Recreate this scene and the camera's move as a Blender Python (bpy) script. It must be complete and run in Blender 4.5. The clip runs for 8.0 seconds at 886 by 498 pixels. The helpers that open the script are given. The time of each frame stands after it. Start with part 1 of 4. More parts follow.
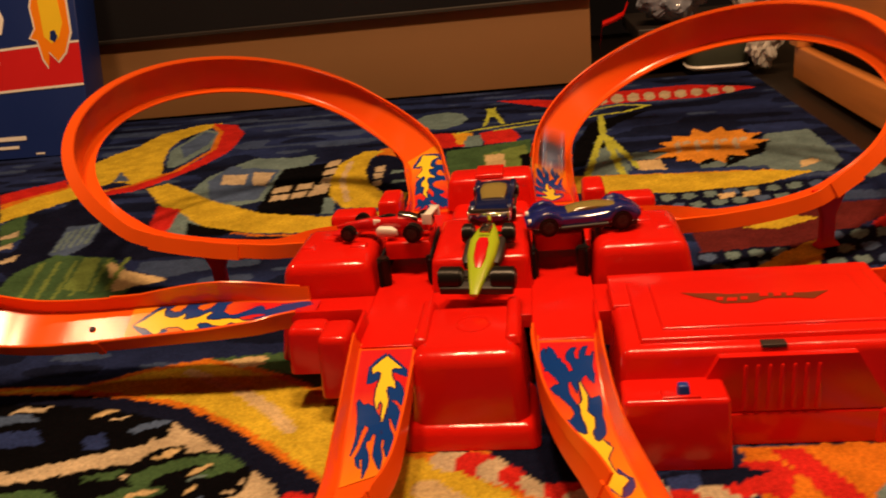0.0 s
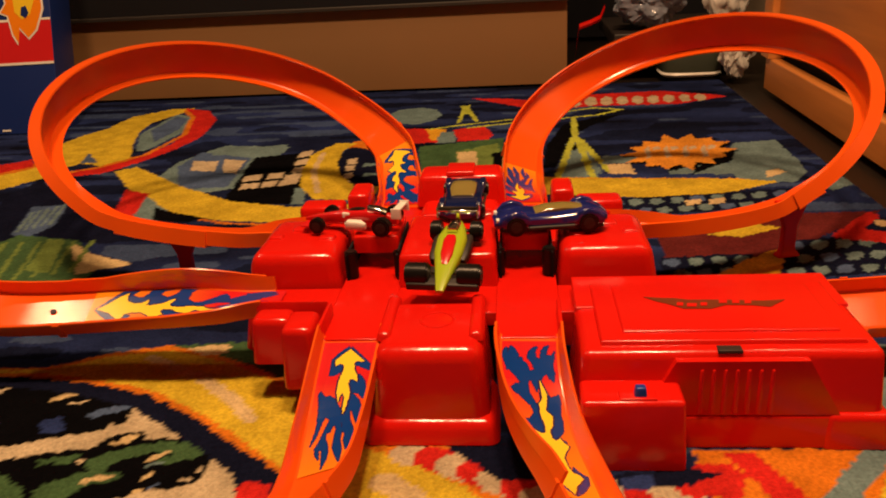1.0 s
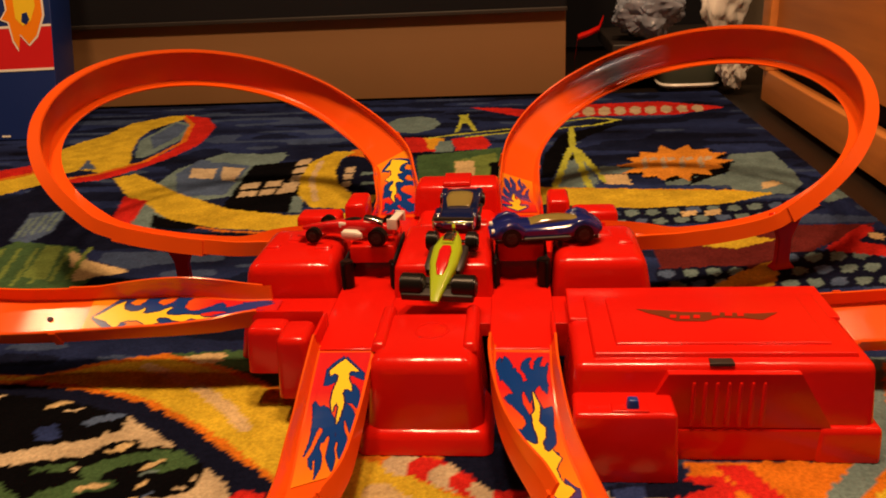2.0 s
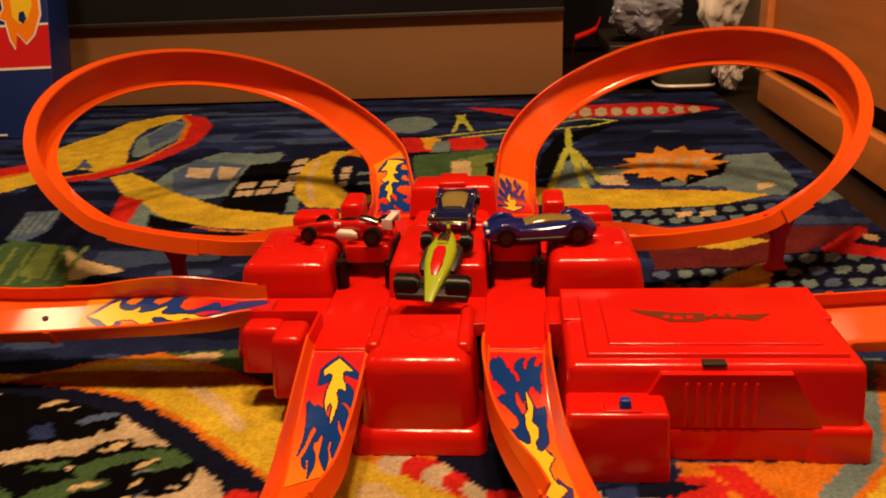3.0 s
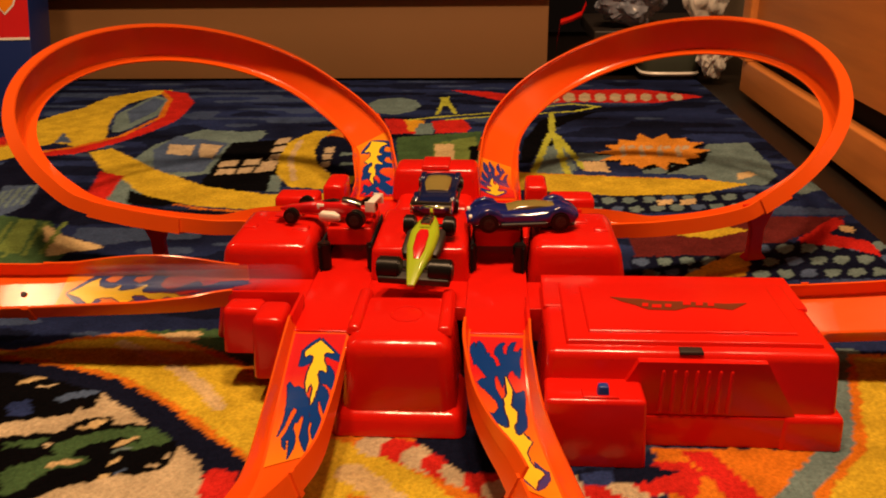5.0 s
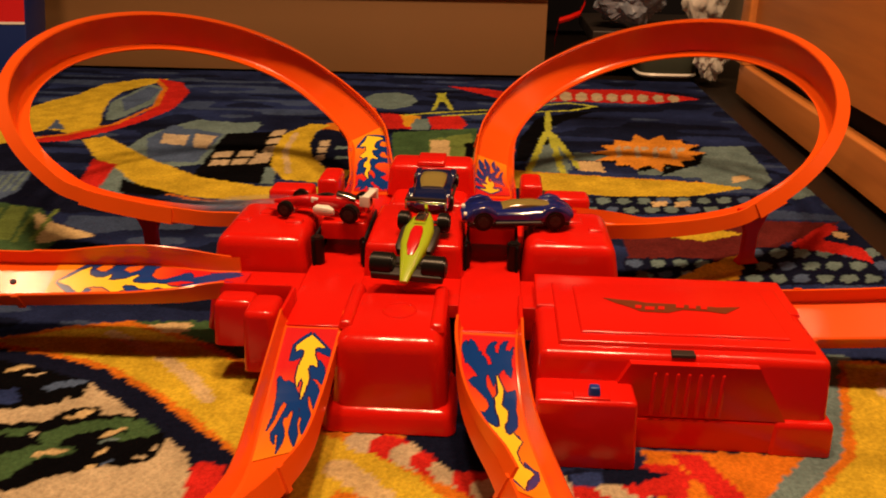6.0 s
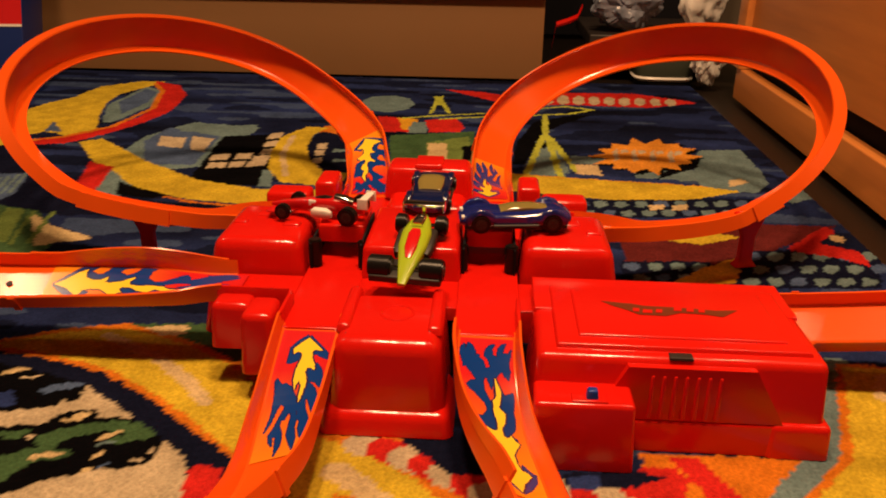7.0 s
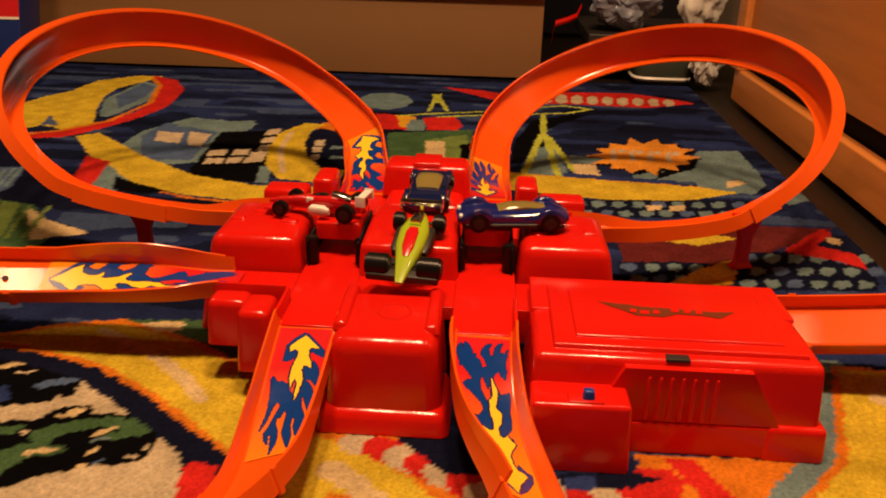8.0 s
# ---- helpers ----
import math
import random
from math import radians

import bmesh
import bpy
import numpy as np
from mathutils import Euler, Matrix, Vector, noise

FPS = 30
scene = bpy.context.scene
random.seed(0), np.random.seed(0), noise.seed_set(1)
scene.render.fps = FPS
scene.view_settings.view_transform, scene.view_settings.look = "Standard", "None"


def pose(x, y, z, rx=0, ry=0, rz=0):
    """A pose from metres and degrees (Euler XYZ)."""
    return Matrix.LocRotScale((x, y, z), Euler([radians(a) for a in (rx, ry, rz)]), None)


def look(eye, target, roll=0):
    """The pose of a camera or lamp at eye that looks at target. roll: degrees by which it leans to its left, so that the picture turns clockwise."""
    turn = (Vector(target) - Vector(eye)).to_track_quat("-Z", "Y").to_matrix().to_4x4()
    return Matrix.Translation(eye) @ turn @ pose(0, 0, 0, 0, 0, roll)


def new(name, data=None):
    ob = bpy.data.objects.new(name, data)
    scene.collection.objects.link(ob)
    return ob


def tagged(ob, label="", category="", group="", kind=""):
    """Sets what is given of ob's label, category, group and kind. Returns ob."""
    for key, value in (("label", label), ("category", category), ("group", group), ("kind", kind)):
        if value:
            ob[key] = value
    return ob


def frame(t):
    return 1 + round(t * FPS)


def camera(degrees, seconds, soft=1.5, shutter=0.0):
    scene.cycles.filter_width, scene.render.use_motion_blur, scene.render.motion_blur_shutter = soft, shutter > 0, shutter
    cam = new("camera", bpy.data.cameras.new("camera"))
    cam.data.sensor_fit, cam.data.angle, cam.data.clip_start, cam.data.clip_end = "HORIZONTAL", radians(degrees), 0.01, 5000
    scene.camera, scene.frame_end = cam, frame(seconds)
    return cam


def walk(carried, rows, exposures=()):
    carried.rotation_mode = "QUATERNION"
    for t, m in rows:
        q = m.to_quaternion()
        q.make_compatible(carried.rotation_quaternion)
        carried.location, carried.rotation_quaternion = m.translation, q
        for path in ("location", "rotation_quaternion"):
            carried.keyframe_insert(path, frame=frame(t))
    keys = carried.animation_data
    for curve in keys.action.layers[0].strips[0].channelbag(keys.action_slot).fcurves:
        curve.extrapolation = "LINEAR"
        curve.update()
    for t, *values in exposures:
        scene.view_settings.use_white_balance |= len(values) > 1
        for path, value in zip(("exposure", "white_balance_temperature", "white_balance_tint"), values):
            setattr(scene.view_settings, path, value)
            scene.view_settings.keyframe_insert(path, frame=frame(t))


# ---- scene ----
cam = camera(57.0, 8.0, soft=1.9, shutter=0.9)
# seconds, eye x y z, yaw (to the left of +y), pitch, roll
PATH = [
    (0.0, 0.0489, -0.5858, 0.2954, 7.88, -21.31, -6.29),
    (0.5, 0.0530, -0.5889, 0.2980, 6.43, -21.43, -4.53),
    (1.0, 0.0513, -0.5885, 0.2973, 5.68, -21.84, -3.27),
    (1.5, 0.0523, -0.5893, 0.2992, 5.55, -21.36, -2.90),
    (3.0, 0.0567, -0.5915, 0.3016, 5.42, -21.38, -2.61),
    (3.5, 0.0551, -0.5900, 0.3004, 4.97, -21.71, -2.16),
    (4.0, 0.0553, -0.5917, 0.3020, 4.22, -22.09, -1.43),
    (4.5, 0.0552, -0.5938, 0.3043, 4.04, -22.44, -1.35),
    (6.0, 0.0538, -0.5906, 0.3041, 3.37, -23.03, 0.67),
    (6.5, 0.0528, -0.5913, 0.3028, 3.01, -22.94, 1.02),
    (7.0, 0.0530, -0.5905, 0.3036, 3.12, -22.79, 0.86),
    (7.5, 0.0517, -0.5898, 0.3020, 2.94, -23.14, 1.13),
    (8.0, 0.0519, -0.5893, 0.3040, 2.82, -22.96, 1.55),
]


def cam_pose(ex, ey, ez, yaw, pitch, roll):
    a, b = radians(yaw), radians(pitch)
    ahead = Vector((-math.sin(a) * math.cos(b), math.cos(a) * math.cos(b), math.sin(b)))
    return look((ex, ey, ez), Vector((ex, ey, ez)) + ahead, roll)


walk(cam, [(t, cam_pose(*r)) for t, *r in PATH])

# ---- light: warm ceiling lamps in a dim room ----
world = bpy.data.worlds.new("world")
scene.world = world
world.use_nodes = True
world.node_tree.nodes["Background"].inputs[0].default_value = (1.0, 0.62, 0.36, 1)
world.node_tree.nodes["Background"].inputs[1].default_value = 0.002
scene.view_settings.exposure = 0.0
# two bulbs of the lamp above the toy, and two lamps across the room that glint on the track
LAMP, FAR_LAMP, SIDE_LAMP = (0.0, -0.25, 2.05), (-1.54, 0.45, 2.05), (0.95, 0.18, 2.05)
BULBS = [(LAMP[0] - 0.22, LAMP[1], 28.0), (LAMP[0] + 0.22, LAMP[1], 28.0), (FAR_LAMP[0], FAR_LAMP[1], 8.0), (SIDE_LAMP[0], SIDE_LAMP[1], 6.0)]
for bulb_x, bulb_y, watts in BULBS:
    lamp_data = bpy.data.lights.new("ceiling_bulb", "AREA")
    lamp_data.shape, lamp_data.size, lamp_data.energy = "DISK", 0.22 if watts > 20 else 0.14, watts
    lamp_data.color = (1.0, 0.60, 0.31)
    bulb = new("ceiling_bulb", lamp_data)
    bulb.matrix_world = look((bulb_x, bulb_y, LAMP[2]), (bulb_x, bulb_y, 0))


# ---- materials ----
def nodes_of(name):
    m = bpy.data.materials.new(name)
    m.use_nodes = True
    nt = m.node_tree
    return m, nt, nt.nodes["Principled BSDF"]


def plain(name, col, rough=0.5, metal=0.0, grain=0.08, scale=60.0, bump=0.02, coat=0.0, spec=0.5):
    """A surface with two scales of faint variation in colour and gloss, and a fine relief."""
    m, nt, b = nodes_of(name)
    tc = nt.nodes.new("ShaderNodeTexCoord")
    big, fine = nt.nodes.new("ShaderNodeTexNoise"), nt.nodes.new("ShaderNodeTexNoise")
    big.inputs["Scale"].default_value, fine.inputs["Scale"].default_value = scale * 0.15, scale * 6
    big.inputs["Detail"].default_value = 5
    for n in (big, fine):
        nt.links.new(tc.outputs["Object"], n.inputs["Vector"])
    mix = nt.nodes.new("ShaderNodeMixRGB")
    mix.inputs[1].default_value = (*[c * (1 - grain) for c in col], 1)
    mix.inputs[2].default_value = (*[min(1, c * (1 + grain)) for c in col], 1)
    nt.links.new(big.outputs["Fac"], mix.inputs[0])
    nt.links.new(mix.outputs[0], b.inputs["Base Color"])
    rr = nt.nodes.new("ShaderNodeMapRange")
    rr.inputs[3].default_value, rr.inputs[4].default_value = rough * 0.8, min(1, rough * 1.25)
    nt.links.new(big.outputs["Fac"], rr.inputs[0])
    nt.links.new(rr.outputs[0], b.inputs["Roughness"])
    bp = nt.nodes.new("ShaderNodeBump")
    bp.inputs["Strength"].default_value, bp.inputs["Distance"].default_value = bump, 0.002
    nt.links.new(fine.outputs["Fac"], bp.inputs["Height"])
    nt.links.new(bp.outputs[0], b.inputs["Normal"])
    b.inputs["Metallic"].default_value = metal
    b.inputs["Coat Weight"].default_value = coat
    b.inputs["Specular IOR Level"].default_value = spec
    return m


RED = plain("red_plastic", (0.66, 0.010, 0.005), 0.17, bump=0.07, scale=40)
ORANGE = plain("orange_plastic", (0.86, 0.105, 0.007), 0.20, bump=0.01, spec=0.9)
STK_YELLOW = plain("sticker_yellow", (0.88, 0.62, 0.03), 0.25)
STK_ORANGE = plain("sticker_orange", (0.9, 0.26, 0.01), 0.25)
BLACK = plain("black_rubber", (0.007, 0.0065, 0.0065), 0.3, spec=0.25)
DARK = plain("dark_plastic", (0.02, 0.015, 0.014), 0.5)
CHROME = plain("chrome", (0.85, 0.83, 0.8), 0.12, metal=1.0)
LIME = plain("lime_paint", (0.36, 0.50, 0.02), 0.22, coat=0.5)
CAR_RED = plain("car_red_paint", (0.62, 0.01, 0.012), 0.2, coat=0.5)
CAR_BLUE = plain("car_blue_paint", (0.010, 0.017, 0.16), 0.16, coat=0.8)
CAR_NAVY = plain("car_navy_paint", (0.006, 0.012, 0.07), 0.16, coat=0.8)
WHITE = plain("white_plastic", (0.82, 0.8, 0.76), 0.3)
AMBER = plain("amber_window", (0.24, 0.19, 0.055), 0.1, coat=0.5)
SWITCH_BLUE = plain("switch_blue", (0.01, 0.05, 0.33), 0.3)
BOX_BLUE = plain("box_blue_print", (0.007, 0.024, 0.16), 0.35)
BOX_RED = plain("box_red_print", (0.62, 0.015, 0.02), 0.35)
CARDBOARD = plain("tan_board", (0.255, 0.128, 0.048), 0.6, scale=12, grain=0.15)
# cloth of the bed, also painted shade in the slots, recess and dresser gap
NIGHT = plain("black_cloth_and_shade", (0.012, 0.012, 0.016), 0.8, scale=20, grain=0.3, spec=0.1)
WALL = plain("wall_paint", (0.17, 0.13, 0.09), 0.8, scale=8)
BAG_CLEAR = plain("cloudy_bag", (0.26, 0.30, 0.40), 0.10, bump=0.15, grain=0.4, scale=200, spec=0.9)
BAG_WHITE = plain("white_bag", (0.90, 0.88, 0.84), 0.35, bump=0.2)
TUB_GREEN = plain("grey_green_tub", (0.10, 0.12, 0.09), 0.35)
LOGO_GREY = plain("moulded_logo_print", (0.16, 0.035, 0.012), 0.3)


def wood(name, col, dark):
    m, nt, b = nodes_of(name)
    tc = nt.nodes.new("ShaderNodeTexCoord")
    mp = nt.nodes.new("ShaderNodeMapping")
    mp.inputs["Scale"].default_value = (40, 3, 40)
    n = nt.nodes.new("ShaderNodeTexNoise")
    n.inputs["Scale"].default_value, n.inputs["Detail"].default_value = 1.6, 8
    nt.links.new(tc.outputs["Object"], mp.inputs[0])
    nt.links.new(mp.outputs[0], n.inputs["Vector"])
    mix = nt.nodes.new("ShaderNodeMixRGB")
    mix.inputs[1].default_value, mix.inputs[2].default_value = (*dark, 1), (*col, 1)
    nt.links.new(n.outputs["Fac"], mix.inputs[0])
    nt.links.new(mix.outputs[0], b.inputs["Base Color"])
    bp = nt.nodes.new("ShaderNodeBump")
    bp.inputs["Strength"].default_value, bp.inputs["Distance"].default_value = 0.15, 0.001
    nt.links.new(n.outputs["Fac"], bp.inputs["Height"])
    nt.links.new(bp.outputs[0], b.inputs["Normal"])
    b.inputs["Roughness"].default_value = 0.45
    return m


WOOD = wood("honey_wood", (0.84, 0.31, 0.07), (0.52, 0.17, 0.036))
FLOOR_DARK = wood("dark_floor_wood", (0.014, 0.008, 0.005), (0.007, 0.0045, 0.003))


def rug_material():
    """Printed pile: the print is a colour attribute, broken up by fibre noise."""
    m, nt, b = nodes_of("printed_rug")
    att = nt.nodes.new("ShaderNodeAttribute")
    att.attribute_name = "print"
    tc = nt.nodes.new("ShaderNodeTexCoord")
    n1, n2 = nt.nodes.new("ShaderNodeTexNoise"), nt.nodes.new("ShaderNodeTexNoise")
    n1.inputs["Scale"].default_value, n2.inputs["Scale"].default_value = 420, 18
    n1.inputs["Detail"].default_value = n2.inputs["Detail"].default_value = 4
    for n in (n1, n2):
        nt.links.new(tc.outputs["Object"], n.inputs["Vector"])
    add = nt.nodes.new("ShaderNodeMath")
    add.operation = "ADD"
    r1, r2 = nt.nodes.new("ShaderNodeMapRange"), nt.nodes.new("ShaderNodeMapRange")
    r1.inputs[1].default_value, r1.inputs[2].default_value = 0.3, 0.7
    r1.inputs[3].default_value, r1.inputs[4].default_value = 0.30, 0.68
    r2.inputs[3].default_value, r2.inputs[4].default_value = 0.35, 0.62
    nt.links.new(n1.outputs["Fac"], r1.inputs[0])
    nt.links.new(n2.outputs["Fac"], r2.inputs[0])
    nt.links.new(r1.outputs[0], add.inputs[0])
    nt.links.new(r2.outputs[0], add.inputs[1])
    mul = nt.nodes.new("ShaderNodeVectorMath")
    mul.operation = "MULTIPLY"
    nt.links.new(att.outputs["Color"], mul.inputs[0])
    nt.links.new(add.outputs[0], mul.inputs[1])
    nt.links.new(mul.outputs[0], b.inputs["Base Color"])
    bp = nt.nodes.new("ShaderNodeBump")
    bp.inputs["Strength"].default_value, bp.inputs["Distance"].default_value = 0.7, 0.0015
    nt.links.new(n1.outputs["Fac"], bp.inputs["Height"])
    nt.links.new(bp.outputs[0], b.inputs["Normal"])
    b.inputs["Roughness"].default_value = 0.95
    b.inputs["Specular IOR Level"].default_value = 0.03
    return m


RUG = rug_material()


# ---- building helpers ----
def mesh_of(name, bm, mats, smooth=40):
    me = bpy.data.meshes.new(name)
    bmesh.ops.recalc_face_normals(bm, faces=bm.faces[:])
    bm.to_mesh(me)
    bm.free()
    for m in mats if isinstance(mats, (list, tuple)) else [mats]:
        me.materials.append(m)
    if smooth:
        for p in me.polygons:
            p.use_smooth = True
        me.set_sharp_from_angle(angle=radians(smooth))
    return me


def part(name, bm, mats, parent=None, label="", smooth=40):
    ob = new(name, mesh_of(name, bm, mats, smooth))
    if parent:
        ob.parent = parent
    if label:
        ob["label"] = label
    return ob


def thing(name, label, category, group="", kind="", at=(0, 0, 0), rz=0):
    ob = new(name)
    ob.matrix_world = pose(*at, 0, 0, rz)
    return tagged(ob, label, category, group, kind)


def box(bm, x0, x1, y0, y1, z0, z1, bev=0.0, taper=0.0, seg=3, mat=0):
    """A block, drawn in by taper at its top, with rounded edges."""
    t = taper
    vs = [bm.verts.new(p) for p in ((x0, y0, z0), (x1, y0, z0), (x1, y1, z0), (x0, y1, z0),
                                    (x0 + t, y0 + t, z1), (x1 - t, y0 + t, z1), (x1 - t, y1 - t, z1), (x0 + t, y1 - t, z1))]
    fs = [bm.faces.new([vs[i] for i in q]) for q in ((3, 2, 1, 0), (4, 5, 6, 7), (0, 1, 5, 4), (1, 2, 6, 5), (2, 3, 7, 6), (3, 0, 4, 7))]
    for f in fs:
        f.material_index = mat
    if bev:
        edges = list({e for f in fs for e in f.edges if not (abs(e.verts[0].co.z - z0) < 1e-6 and abs(e.verts[1].co.z - z0) < 1e-6)})
        r = bmesh.ops.bevel(bm, geom=edges, offset=bev, segments=seg, affect="EDGES", profile=0.5)
        for f in r["faces"]:
            f.material_index = mat
    return bm


def cyl(bm, c, r, h, axis="z", seg=20, r2=None, mat=0, bev=0.0):
    m = Matrix.Translation(c) @ {"z": Matrix.Identity(4), "x": Matrix.Rotation(radians(90), 4, "Y"), "y": Matrix.Rotation(radians(90), 4, "X")}[axis]
    g = bmesh.ops.create_cone(bm, cap_ends=True, segments=seg, radius1=r, radius2=r if r2 is None else r2, depth=h, matrix=m)
    fs = {f for v in g["verts"] for f in v.link_faces}
    for f in fs:
        f.material_index = mat
    if bev:
        es = [e for f in fs if len(f.verts) > 4 for e in f.edges]
        rr = bmesh.ops.bevel(bm, geom=es, offset=bev, segments=2, affect="EDGES")
        for f in rr["faces"]:
            f.material_index = mat
    return bm


def loft(bm, rings, closed=True, cap=True, mat=0):
    """Join rings of equally many points into a skin."""
    vs = [[bm.verts.new(p) for p in r] for r in rings]
    n = len(rings[0])
    for a, b in zip(vs, vs[1:]):
        for i in range(n if closed else n - 1):
            j = (i + 1) % n
            f = bm.faces.new((a[i], a[j], b[j], b[i]))
            f.material_index = mat
    if cap and closed:
        for r in (vs[0], vs[-1]):
            f = bm.faces.new(r)
            f.material_index = mat
    return bm


def prism(bm, pts, z0, z1, m=None, mat=0):
    """A flat outline in x and y, given thickness."""
    lo = [bm.verts.new((x, y, z0)) for x, y in pts]
    hi = [bm.verts.new((x, y, z1)) for x, y in pts]
    n = len(pts)
    fs = [bm.faces.new(hi), bm.faces.new(lo[::-1])]
    for i in range(n):
        fs.append(bm.faces.new((lo[i], lo[(i + 1) % n], hi[(i + 1) % n], hi[i])))
    for f in fs:
        f.material_index = mat
    if m is not None:
        bmesh.ops.transform(bm, matrix=m, verts=lo + hi)
    return bm


# ---- the room: boards, walls, ceiling ----
def slab(name, x0, x1, y0, y1, z0, z1, mat, label, category="", kind="structure", bev=0.0):
    bm = bmesh.new()
    box(bm, x0, x1, y0, y1, z0, z1, bev)
    return tagged(part(name, bm, mat), label, category, kind=kind)


slab("floor", -2.2, 2.0, -2.4, 1.9, -0.06, -0.012, FLOOR_DARK, "dark brown wooden floor under the rug", "floor")
slab("wall_north", -2.2, 2.0, 1.9, 2.0, -0.06, 2.4, WALL, "dim painted wall behind the furniture", "wall")
slab("wall_south", -2.2, 2.0, -2.5, -2.4, -0.06, 2.4, WALL, "dim painted wall", "wall")
slab("wall_west", -2.3, -2.2, -2.5, 2.0, -0.06, 2.4, WALL, "dim painted wall", "wall")
slab("wall_east", 2.0, 2.1, -2.5, 2.0, -0.06, 2.4, WALL, "dim painted wall", "wall")
slab("ceiling", -2.3, 2.1, -2.5, 2.0, 2.4, 2.5, WALL, "dim painted ceiling", "ceiling")


# ---- the toy: hub, four loops of track ----
A, L, ZF = 0.057, 0.13, 0.052      # lane offset, hub half length, lane floor height
YF = 0.073                         # offset of the front cross lane
OFFS = [A, YF, A, A]               # lane offsets in the order in which a car meets them
# quarter by quarter, in the order in which a car meets them: ring centre x, y, z, tilt, radius
RINGS = [(0.298, -0.284, 0.085, 22.0, 0.22), (-0.272, -0.284, 0.092, 22.0, 0.22), (-0.258, 0.238, 0.092, 24.5, 0.175), (0.223, 0.258, 0.091, 25.0, 0.175)]
# each lane past the hub, outbound and then inbound: distance from the hub's middle, drop, swing outward, bank
DROPS = [(((0.155, 0.008, 0.0, 0.10), (0.195, 0.020, 0.005, 0.22), (0.245, 0.026, 0.019, 0.36)), ((0.155, 0.008, 0.0, 0.10), (0.195, 0.016, 0.0, 0.30))),
         (((0.155, 0.002, 0.001, 0.13), (0.195, 0.002, 0.001, 0.27)), ((0.155, 0.010, 0.0, 0.05), (0.195, 0.023, 0.0, 0.16), (0.250, 0.028, 0.0, 0.32))),
         (((0.155, -0.001, 0.002, 0.04), (0.195, -0.010, 0.009, 0.12), (0.240, -0.022, 0.018, 0.28)), ((0.155, 0.001, 0.0, 0.07), (0.195, 0.005, 0.001, 0.22))),
         (((0.155, 0.001, 0.001, 0.07), (0.195, 0.004, 0.005, 0.22)), ((0.155, 0.001, -0.001, 0.07), (0.195, 0.004, -0.002, 0.22)))]
# first and last angle of each ring, past the tangent with its outbound lane
ARCS = [(26, 254), (14, 242), (50, 254), (14, 254)]


def smooth01(x):
    x = max(0.0, min(1.0, x))
    return x * x * (3 - 2 * x)


def ring_point(k, a):
    """Place, inward way and bank of ring k at a degrees past its tangent with the outbound lane."""
    cx, cy, cz, tilt, rr = RINGS[k]
    out = Vector((cx, cy, 0)).normalized()
    side = Vector((-out.y, out.x, 0))
    up = out * math.cos(radians(tilt)) + Vector((0, 0, math.sin(radians(tilt))))
    th = radians(180 - 90 * k + a)
    r = Vector((math.cos(th), math.sin(th), 0))
    rad = side * r.dot(side) + up * r.dot(out)
    return Vector((cx, cy, cz)) + rad * rr, -rad.normalized()


def quarter(k):
    """Control places of one quarter: half a lane, a ring of 270 degrees, half a lane."""
    turn = Matrix.Rotation(radians(-90 * k), 3, "Z")
    ao, ai = OFFS[k], OFFS[(k + 1) % 4]
    pts = []
    for y in (0.0, -0.04, -0.08, -0.12):
        pts.append((turn @ Vector((ao, y, ZF)), Vector((0, 0, 1)), 0.0))
    outbound, inbound = DROPS[k]
    for y, drop, swing, b in outbound:
        pts.append((turn @ Vector((ao + swing, -y, ZF - drop)), turn @ Vector((1, 0, 0)), b))
    for a in range(ARCS[k][0], ARCS[k][1] + 8, 12):
        p, inward = ring_point(k, a)
        b = (0.95 if k < 2 else 0.80) * smooth01((a + 50) / 150) * smooth01((320 - a) / 150)
        pts.append((p, inward, b))
    for x, drop, swing, b in reversed(inbound):
        pts.append((turn @ Vector((x, -ai - swing, ZF - drop)), turn @ Vector((0, -1, 0)), b))
    for x in (0.12, 0.08, 0.04):
        pts.append((turn @ Vector((x, -ai, ZF)), Vector((0, 0, 1)), 0.0))
    return pts


def catmull(p0, p1, p2, p3, t):
    """A smooth curve from p1 to p2 through unevenly spaced places."""
    k1 = (p1 - p0).length ** 0.5
    k2 = k1 + (p2 - p1).length ** 0.5
    k3 = k2 + (p3 - p2).length ** 0.5
    x = k1 + (k2 - k1) * t
    a1 = p0 * ((k1 - x) / k1) + p1 * (x / k1)
    a2 = p1 * ((k2 - x) / (k2 - k1)) + p2 * ((x - k1) / (k2 - k1))
    a3 = p2 * ((k3 - x) / (k3 - k2)) + p3 * ((x - k2) / (k3 - k2))
    b1 = a1 * ((k2 - x) / k2) + a2 * (x / k2)
    b2 = a2 * ((k3 - x) / (k3 - k1)) + a3 * ((x - k1) / (k3 - k1))
    return b1 * ((k2 - x) / (k2 - k1)) + b2 * ((x - k1) / (k2 - k1))


def route():
    """The closed way of a car: rows of place, way ahead, up, and where each quarter begins."""
    ctrl, starts = [], []
    for k in range(4):
        starts.append(len(ctrl))
        ctrl += quarter(k)
    n, rows, marks = len(ctrl), [], []
    z = Vector((0, 0, 1))
    for i in range(n):
        if i in starts:
            marks.append(len(rows))
        q = [ctrl[(i + d) % n] for d in (-1, 0, 1, 2)]
        for s in range(6):
            t = s / 6
            p = catmull(*[c[0] for c in q], t)
            d = (catmull(*[c[0] for c in q], t + 0.02) - catmull(*[c[0] for c in q], t - 0.02)).normalized()
            b = q[1][2] + (q[2][2] - q[1][2]) * t
            inward = q[1][1].lerp(q[2][1], t)
            u = z.lerp(inward, b)
            u = (u - d * u.dot(d)).normalized()
            rows.append((p, d, u))
    return rows, marks


